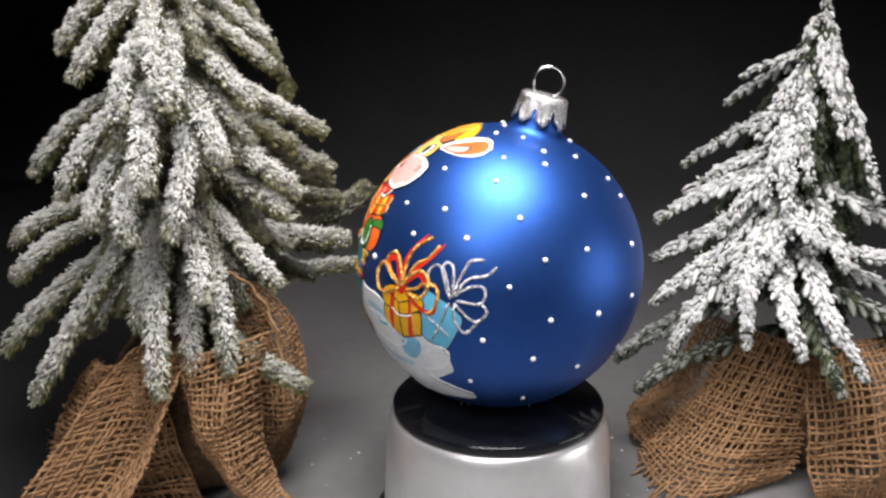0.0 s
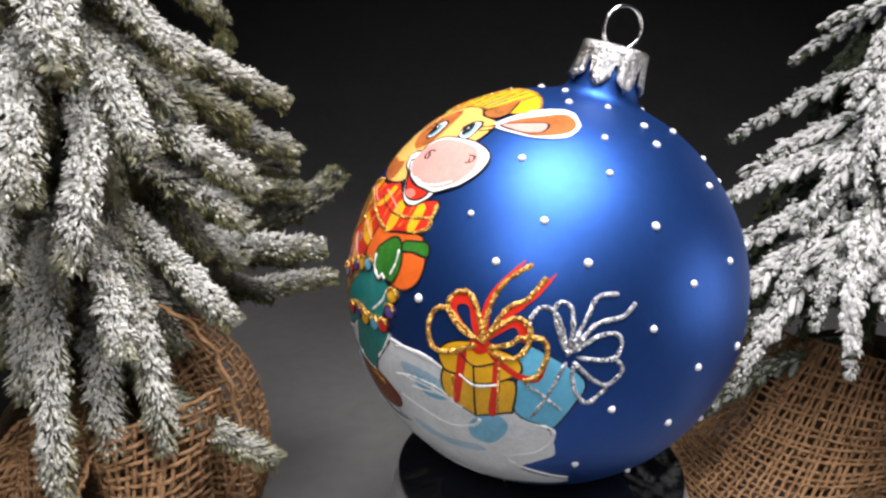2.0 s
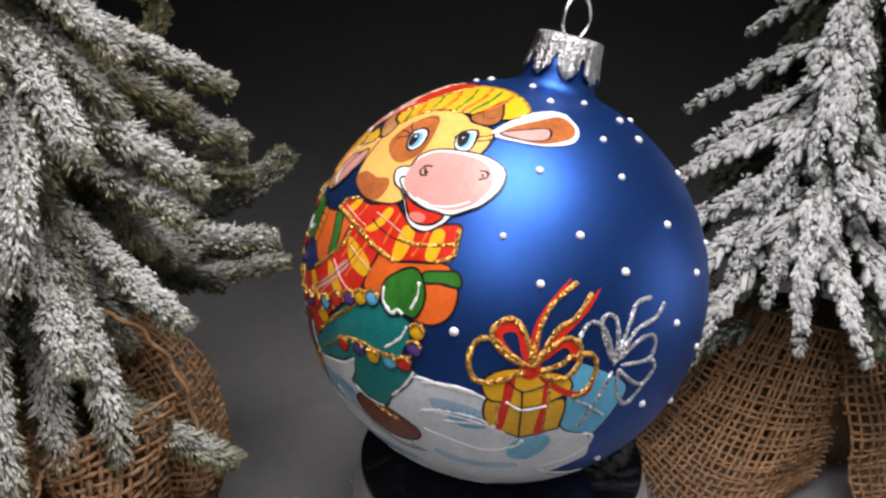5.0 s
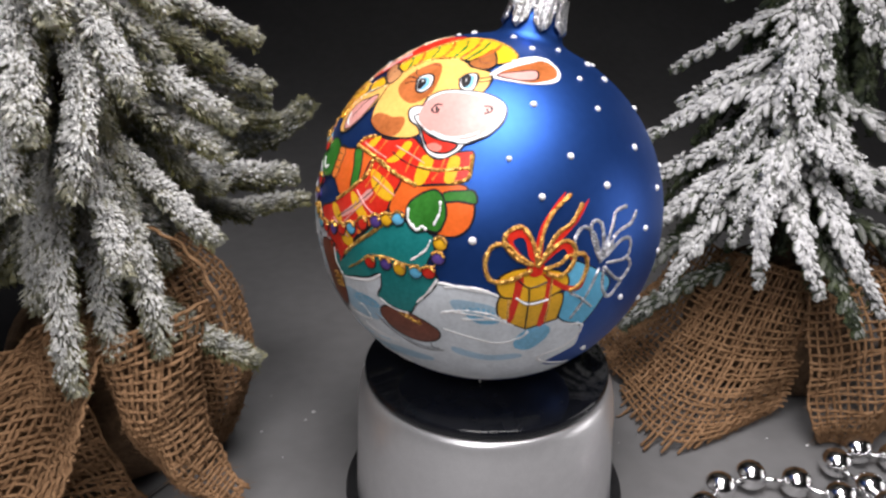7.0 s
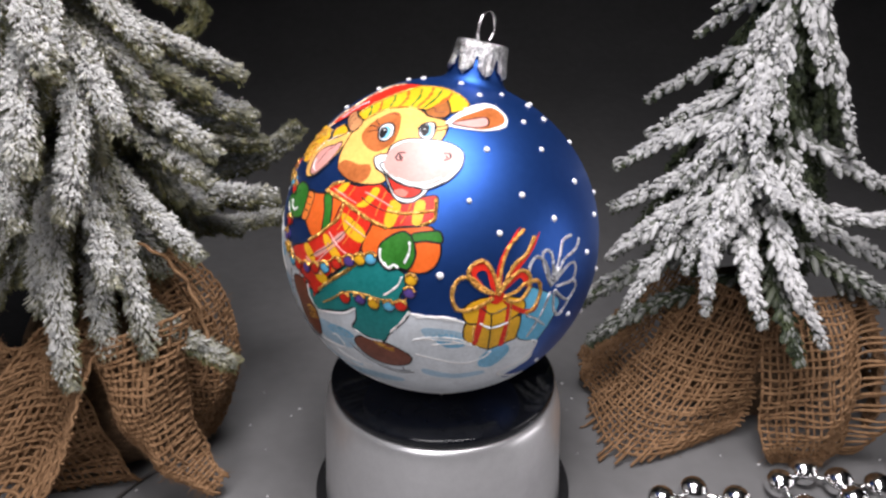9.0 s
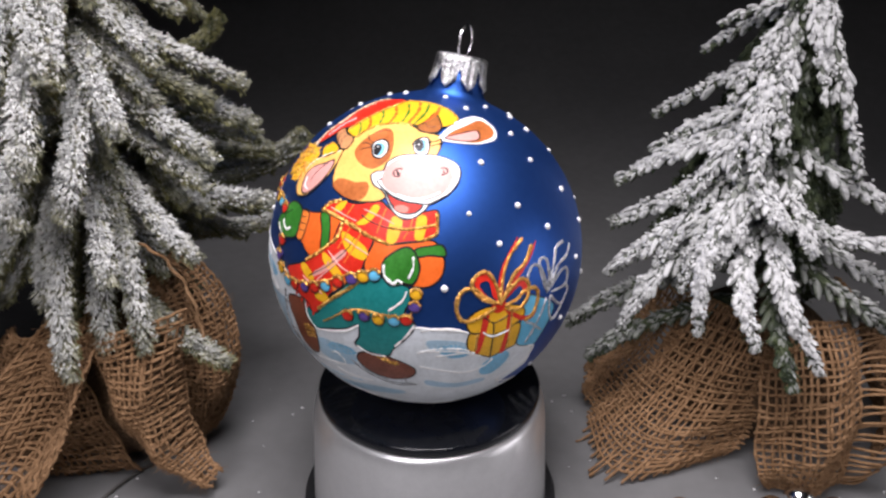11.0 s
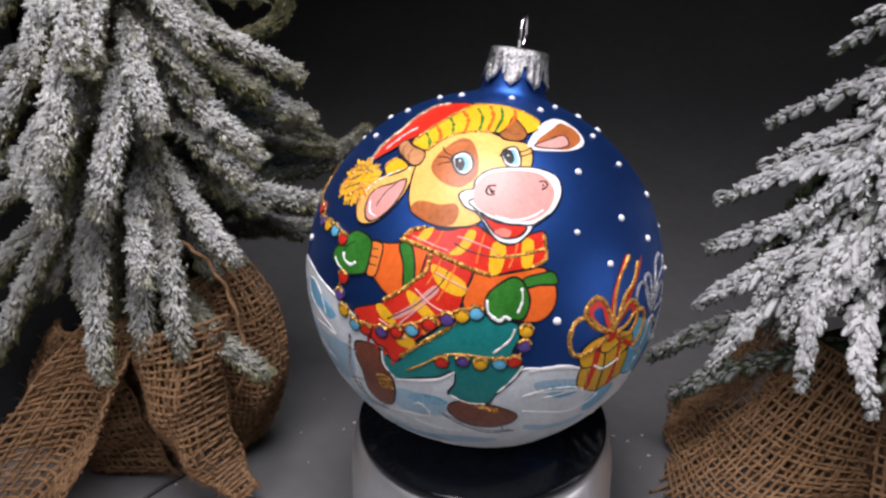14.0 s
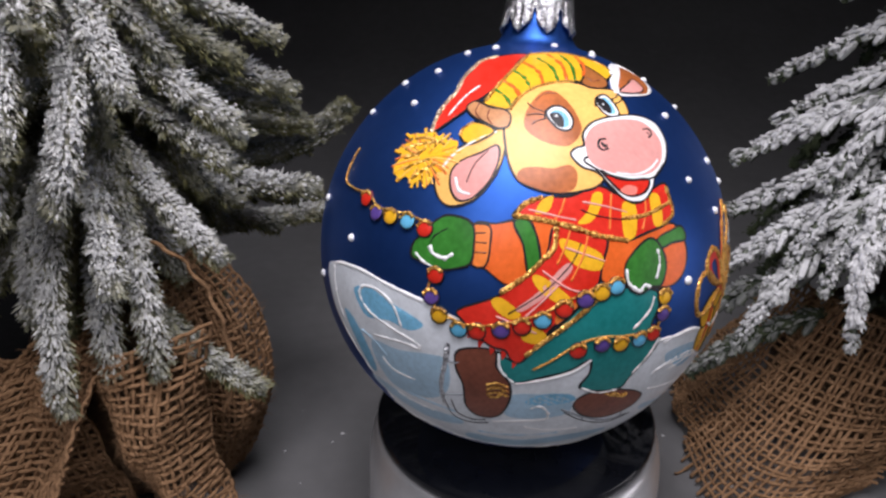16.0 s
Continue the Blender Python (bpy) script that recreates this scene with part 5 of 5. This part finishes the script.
branch(LEFT_TREE, (-0.0658, 0.0660, 0.1017), (-0.0949, 0.0560, 0.1039), 0.54)
branch(LEFT_TREE, (-0.0634, 0.0600, 0.1114), (-0.0956, 0.0520, 0.1142), 0.47)
branch(LEFT_TREE, (-0.0785, 0.0300, 0.0971), (-0.1017, 0.0300, 0.1061), 0.74)
branch(LEFT_TREE, (-0.0874, 0.0880, 0.1578), (-0.0936, 0.0800, 0.1415), 0.20)
branch(LEFT_TREE, (-0.0644, 0.0480, 0.1193), (-0.0974, 0.0440, 0.1257), 0.60)
branch(RIGHT_TREE, (0.0963, 0.0680, 0.1476), (0.1105, 0.0560, 0.1599), 0.86)
branch(RIGHT_TREE, (0.0972, 0.0560, 0.1589), (0.1149, 0.0520, 0.1649), 0.86)
branch(RIGHT_TREE, (0.0839, 0.0800, 0.1207), (0.1049, 0.0600, 0.1396), 0.82)
branch(RIGHT_TREE, (0.0661, 0.0540, 0.1015), (0.0969, 0.0520, 0.1188), 0.86)
branch(RIGHT_TREE, (0.0799, 0.0620, 0.1114), (0.1023, 0.0560, 0.1263), 0.82)
branch(RIGHT_TREE, (0.0655, 0.0500, 0.0864), (0.0932, 0.0440, 0.1019), 0.82)
branch(RIGHT_TREE, (0.0629, 0.0400, 0.0702), (0.0849, 0.0400, 0.0902), 0.86)
branch(RIGHT_TREE, (0.0518, 0.0500, 0.0424), (0.0768, 0.0480, 0.0625), 0.50)
branch(RIGHT_TREE, (0.0601, 0.0440, 0.0307), (0.0738, 0.0420, 0.0460), 0.42)
branch(RIGHT_TREE, (0.0672, 0.0280, 0.0506), (0.0804, 0.0280, 0.0832), 0.77)
branch(RIGHT_TREE, (0.0893, 0.0060, 0.0640), (0.0873, 0.0120, 0.1027), 0.99)
branch(RIGHT_TREE, (0.1063, -0.0020, 0.0633), (0.0975, 0.0100, 0.0874), 1.03)
branch(RIGHT_TREE, (0.1276, -0.0050, 0.0559), (0.1068, 0.0060, 0.0886), 1.03)
branch(RIGHT_TREE, (0.1183, -0.0080, 0.0515), (0.1118, 0.0040, 0.0712), 0.30)
branch(RIGHT_TREE, (0.1419, 0.0260, 0.1131), (0.1267, 0.0400, 0.1633), 0.99)
branch(RIGHT_TREE, (0.0946, 0.0160, 0.0850), (0.1008, 0.0180, 0.1023), 0.99)
branch(RIGHT_TREE, (0.0994, 0.0280, 0.1115), (0.1084, 0.0400, 0.1467), 0.99)
branch(RIGHT_TREE, (0.1064, 0.0200, 0.1028), (0.1073, 0.0360, 0.1406), 0.95)
branch(RIGHT_TREE, (0.1163, 0.0120, 0.1005), (0.1048, 0.0200, 0.1082), 1.03)
branch(RIGHT_TREE, (0.1233, 0.0080, 0.0931), (0.1173, 0.0180, 0.1075), 0.95)
branch(RIGHT_TREE, (0.1144, 0.0260, 0.1207), (0.1152, 0.0420, 0.1507), 0.99)
branch(RIGHT_TREE, (0.0865, 0.0340, 0.0996), (0.1018, 0.0400, 0.1251), 0.90)
branch(RIGHT_TREE, (0.0792, 0.0300, 0.0780), (0.0916, 0.0340, 0.1041), 0.82)
branch(RIGHT_TREE, (0.0860, 0.0200, 0.0733), (0.0906, 0.0240, 0.0976), 0.69)
branch(RIGHT_TREE, (0.0989, 0.0380, 0.1362), (0.1122, 0.0440, 0.1570), 0.95)
branch(RIGHT_TREE, (0.1270, 0.0300, 0.1369), (0.1221, 0.0440, 0.1653), 0.99)
branch(RIGHT_TREE, (0.1165, 0.0460, 0.1654), (0.1219, 0.0500, 0.1820), 0.86)
branch(RIGHT_TREE, (0.1287, 0.0460, 0.1684), (0.1255, 0.0500, 0.1831), 0.86)
branch(RIGHT_TREE, (0.1595, 0.0100, 0.0967), (0.1255, 0.0140, 0.0939), 1.00)
branch(RIGHT_TREE, (0.1692, 0.0160, 0.0719), (0.1389, 0.0180, 0.0830), 0.80)
branch(RIGHT_TREE, (0.1693, 0.0100, 0.0592), (0.1417, 0.0140, 0.0707), 0.60)
branch(RIGHT_TREE, (0.1664, 0.0300, 0.0966), (0.1341, 0.0300, 0.1117), 0.95)
branch(RIGHT_TREE, (0.1578, 0.0040, 0.0697), (0.1340, 0.0120, 0.0756), 0.45)
inner_branches(LEFT_TREE, [(0.060, 0.050), (0.085, 0.058), (0.105, 0.058), (0.125, 0.054), (0.173, 0.040), (0.29, 0.003)], 58, 1.0)
inner_branches(RIGHT_TREE, [(0.050, 0.050), (0.075, 0.052), (0.102, 0.040), (0.126, 0.026), (0.148, 0.014), (0.165, 0.006), (0.184, 0.001)], 56, 0.45)

# ---------------------------------------------------------------- burlap
def flap(left, right, bulge, hem=(0, 0, 0)):
    """A cloth surface between two edge curves: u runs across, v from the waist to the hem."""
    bulge, hem = Vector(bulge), Vector(hem)

    def place(u, v):
        c = min(max(u, 0.0), 1.0)
        p = bezier(left, v).lerp(bezier(right, v), u)
        wave = 0.0014 * math.sin(9 * u + 3 * v) + 0.0010 * math.sin(17 * v + 5 * u)
        return p + bulge * math.sin(math.pi * c) * (0.4 + 0.6 * math.sin(math.pi * v)) + hem * math.sin(math.pi * c) * v ** 1.6 + bulge.normalized() * wave
    return place


def weave(name, place, nu, nv, parent, seed, fray_u=0.0, fray_v=0.05, label="", thread=0.00068):
    """Burlap woven of single threads that pass over and under one another, frayed at the hem."""
    rng = random.Random(seed)
    verts, faces = [], []

    def normal(u, v):
        a = place(min(u + 0.01, 1), v) - place(max(u - 0.01, 0), v)
        b = place(u, min(v + 0.01, 1)) - place(u, max(v - 0.01, 0))
        return a.cross(b).normalized()

    for j in range(nv + 1):
        v = min(max((j + rng.uniform(-0.18, 0.18)) / nv, 0), 1)
        u1 = 1 + fray_u * rng.uniform(0.5, 1.1)
        u0 = -0.04 * rng.random()
        m = nu * 2
        pts, rad = [], []
        ph = rng.uniform(0, 6)
        for i in range(m + 1):
            u = u0 + (u1 - u0) * i / m
            over = math.cos(math.pi * (u * nu + j)) * 0.00042 if u <= 1 else 0.0
            sag = 0.0005 * math.sin(u * 6 + ph) + (0.004 * (u - 1) * math.sin(ph) if u > 1 else 0)
            pts.append(place(u, v) + normal(min(max(u, 0), 1), v) * over + Vector((0, 0, sag)))
            rad.append(thread * (0.85 + 0.35 * noise.noise(Vector((u * 14, j * 1.7, seed)))))
        tube(pts, rad, 5, False, verts, faces)
    for i in range(nu + 1):
        u = min(max((i + rng.uniform(-0.18, 0.18)) / nu, 0), 1)
        v1 = 1 + fray_v * rng.uniform(0.0, 1.2)
        m = nv * 2
        pts, rad = [], []
        ph = rng.uniform(0, 6)
        for j in range(m + 1):
            v = v1 * j / m
            over = -math.cos(math.pi * (v * nv + i)) * 0.00042 if v <= 1 else 0.0
            pts.append(place(u, v) + normal(u, min(v, 1)) * over + Vector((0.0004 * math.sin(v * 7 + ph), 0, 0)))
            rad.append(thread * (0.85 + 0.35 * noise.noise(Vector((i * 1.9, v * 14, seed + 3)))))
        tube(pts, rad, 5, False, verts, faces)
    # loose fibres
    for _ in range(int(nu * nv * 1.8)):
        u, v = rng.random(), rng.random()
        p = place(u, v)
        n = normal(u, v)
        s = n.orthogonal().normalized()
        s = Matrix.Rotation(rng.uniform(0, 6.3), 3, n) @ s
        sgn = 1 if n.y < 0.2 else -1
        q = [p, p + s * 0.0016 + n * sgn * 0.0008, p + s * rng.uniform(0.002, 0.005) + n * sgn * rng.uniform(0.0005, 0.0022)]
        tube(q, [0.00009, 0.00008, 0.00004], 3, False, verts, faces)
    for k, p in enumerate(verts):
        if p.z < 0.0008:
            verts[k] = Vector((p.x, p.y, 0.0008 + 0.0002 * (k % 3)))
    ob = mesh_object(name, verts, faces, JUTE, parent, label=label)
    return ob


def sack(foot, radius, height, parent, seed):
    """The stuffed root ball inside the burlap, coloured darker for the shade there."""
    prof = [(0.0, 0.001), (radius * 0.85, 0.001), (radius, height * 0.2), (radius * 1.02, height * 0.45), (radius * 0.9, height * 0.75), (radius * 0.5, height), (0.0, height * 1.02)]
    v, f = lathe([(max(p[0], 0.0), p[1]) for p in prof], 48)
    out = []
    for p in v:
        p = Vector(p)
        k = 1 + 0.12 * noise.noise(Vector((p.x * 60, p.y * 60, p.z * 40 + seed)))
        out.append(Vector(foot) + Vector((p.x * k, p.y * k, p.z)))
    ob = mesh_object("root_sack", out, f, JUTE_SHADED, parent, label="stuffed burlap root ball, shade put into its darker colour")
    sub = ob.modifiers.new("round", "SUBSURF")
    sub.levels = sub.render_levels = 2
    return ob


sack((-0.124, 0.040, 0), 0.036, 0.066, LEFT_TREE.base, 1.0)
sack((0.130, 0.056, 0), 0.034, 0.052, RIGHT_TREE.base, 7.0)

CLOTH = "loosely woven brown burlap with frayed threads"
weave("burlap_flap", flap([(-0.114, -0.002, 0.066), (-0.112, -0.008, 0.044), (-0.104, -0.008, 0.020), (-0.0865, -0.001, 0.003)],
                          [(-0.084, 0.004, 0.072), (-0.092, 0.003, 0.040), (-0.091, 0.004, 0.018), (-0.0785, -0.002, 0.009)], (-0.002, -0.011, 0.0)), 13, 30, LEFT_TREE.base, 1, label=CLOTH)
weave("burlap_flap", flap([(-0.133, 0.004, 0.066), (-0.148, -0.012, 0.052), (-0.160, -0.026, 0.028), (-0.178, -0.040, 0.004)],
                          [(-0.113, 0.004, 0.070), (-0.113, -0.022, 0.056), (-0.118, -0.028, 0.026), (-0.146, -0.036, 0.003)], (0.004, 0.014, 0.0)), 16, 32, LEFT_TREE.base, 2, label=CLOTH)
weave("burlap_flap", flap([(-0.108, 0.024, 0.072), (-0.106, 0.020, 0.055), (-0.102, 0.016, 0.030), (-0.104, 0.016, 0.006)],
                          [(-0.096, 0.034, 0.082), (-0.066, 0.028, 0.068), (-0.072, 0.026, 0.022), (-0.092, 0.026, 0.004)], (0.003, -0.006, 0.0)), 16, 36, LEFT_TREE.base, 3, label=CLOTH)
weave("burlap_flap", flap([(-0.150, 0.010, 0.060), (-0.165, 0.010, 0.045), (-0.172, 0.012, 0.020), (-0.178, 0.010, 0.003)],
                          [(-0.125, 0.000, 0.060), (-0.122, -0.002, 0.040), (-0.118, 0.000, 0.020), (-0.112, 0.004, 0.003)], (0.0, -0.008, 0.0)), 24, 28, LEFT_TREE.base, 8, label=CLOTH)
weave("burlap_flap", flap([(0.104, 0.052, 0.056), (0.088, 0.050, 0.022), (0.076, 0.046, 0.012), (0.062, 0.042, 0.003)],
                          [(0.128, 0.024, 0.056), (0.122, 0.024, 0.026), (0.120, 0.020, 0.012), (0.112, 0.020, 0.003)], (-0.004, -0.006, 0.003), (-0.016, -0.020, 0.0)), 22, 26, RIGHT_TREE.base, 4, fray_u=0.05, fray_v=0.10, label=CLOTH)
weave("burlap_flap", flap([(0.122, 0.030, 0.056), (0.116, 0.010, 0.040), (0.113, 0.002, 0.012), (0.122, 0.002, 0.002)],
                          [(0.146, 0.020, 0.064), (0.146, 0.000, 0.058), (0.150, -0.003, 0.022), (0.148, 0.004, 0.003)], (0.0, -0.007, 0.0)), 15, 26, RIGHT_TREE.base, 5, fray_u=0.45, fray_v=0.04, label=CLOTH)
weave("burlap_flap", flap([(0.150, 0.022, 0.062), (0.160, 0.015, 0.045), (0.168, 0.016, 0.020), (0.170, 0.020, 0.003)],
                          [(0.160, 0.060, 0.060), (0.175, 0.060, 0.045), (0.182, 0.060, 0.020), (0.188, 0.060, 0.003)], (0.006, -0.004, 0.0)), 18, 26, RIGHT_TREE.base, 6, label=CLOTH)
weave("burlap_flap", flap([(0.100, 0.075, 0.054), (0.088, 0.078, 0.030), (0.076, 0.078, 0.012), (0.066, 0.080, 0.003)],
                          [(0.106, 0.046, 0.056), (0.090, 0.044, 0.026), (0.078, 0.042, 0.013), (0.066, 0.040, 0.004)], (-0.004, 0.0, 0.002)), 16, 26, RIGHT_TREE.base, 7, label=CLOTH)


def twine(points, parent, radius=0.0005):
    v, f = tube([bezier(points, k / 40) + Vector((0.0006 * math.sin(k * 0.9), 0.0004 * math.cos(k * 0.7), 0)) for k in range(41)], [radius * (0.8 + 0.4 * abs(math.sin(k * 1.3))) for k in range(41)], 6)
    return mesh_object("twine", v, f, JUTE, parent, label="loose jute thread")


twine([(-0.0993, 0.0100, 0.0934), (-0.0907, 0.0080, 0.0922), (-0.0830, 0.0060, 0.0843), (-0.0791, 0.0050, 0.0718), (-0.0780, 0.0040, 0.0591), (-0.0834, 0.0040, 0.0434)], LEFT_TREE.base, 0.0006)
twine([(0.176, 0.020, 0.030), (0.172, 0.008, 0.020), (0.168, 0.004, 0.008), (0.163, -0.008, 0.001)], RIGHT_TREE.base)

# ---------------------------------------------------------------- bead chain, cord
def bead_chain():
    r = 0.0051
    chain = empty("bead_garland", pose(0, 0, 0), "chrome silver bead garland lying on the table", "garland")
    spots = [(0.0553, -0.0360), (0.0640, -0.0272), (0.0733, -0.0187), (0.0860, -0.0147), (0.0990, -0.0200), (0.1090, -0.0285), (0.1215, -0.0345), (0.1340, -0.0385),
             (0.1460, -0.0330), (0.1395, -0.0225), (0.1210, -0.0258), (0.1180, -0.0128), (0.1295, -0.0070), (0.1395, -0.0130), (0.1520, -0.0165), (0.1640, -0.0190)]
    v, f = lathe([(max(r * math.cos(a), 0.0), r * math.sin(a)) for a in [-math.pi / 2 + math.pi * k / 20 for k in range(21)]], 32)
    first = None
    for x, y in spots:
        if first is None:
            first = mesh_object("bead", v, f, CHROME, chain)
            ob = first
        else:
            ob = new("bead", first.data)
            ob.parent = chain
        ob.location = (x, y, r + 0.0003)
    for (x0, y0), (x1, y1) in zip(spots, spots[1:]):
        v, f = tube([(x0, y0, r), ((x0 + x1) / 2, (y0 + y1) / 2, r * 0.9), (x1, y1, r)], 0.0008, 8)
        mesh_object("link", v, f, CHROME, chain)


def cord():
    v, f = tube([bezier([(-0.128, -0.045, 0.0009), (-0.122, -0.010, 0.0009), (-0.118, 0.004, 0.0009), (-0.098, 0.020, 0.0009)], k / 24) for k in range(25)], 0.0007, 6)
    tagged(mesh_object("cord", v, f, CORD), "thin dark grey cord lying on the backdrop sheet", "cord")


def crumbs():
    """Flakes of flock shed on the table."""
    rng = random.Random(11)
    verts, faces = [], []
    for _ in range(70):
        c = Vector((rng.gauss(-0.07, 0.05) if rng.random() < 0.6 else rng.gauss(0.10, 0.05), rng.uniform(-0.06, 0.06), 0.0006))
        s = rng.uniform(0.0002, 0.0007)
        b = len(verts)
        verts += [c + Vector((s * rng.uniform(0.6, 1.4), 0, 0)), c + Vector((-s, s, 0)), c + Vector((-s, -s * 0.8, 0)), c + Vector((0, 0, s))]
        faces += [(b, b + 1, b + 3), (b + 1, b + 2, b + 3), (b + 2, b, b + 3), (b, b + 2, b + 1)]
    tagged(mesh_object("flock_crumbs", verts, faces, P_WHITE, smooth=False), "white flock crumbs scattered on the grey sheet", "crumbs", kind="stuff")


CORD = mottled("cord_rubber", (0.055, 0.052, 0.048), (0.09, 0.085, 0.08), 200, 0.5)
bead_chain()
cord()
crumbs()


def motions():
    rows = [(t, pose(-0.00126, 0.00118, BALL_Z, 0, 0, a)) for t, a in SPIN]
    walk(BAUBLE, rows)
    walk(STAND_PLATE, [(t, pose(0, 0, 0, 0, 0, a)) for t, a in SPIN])


motions()
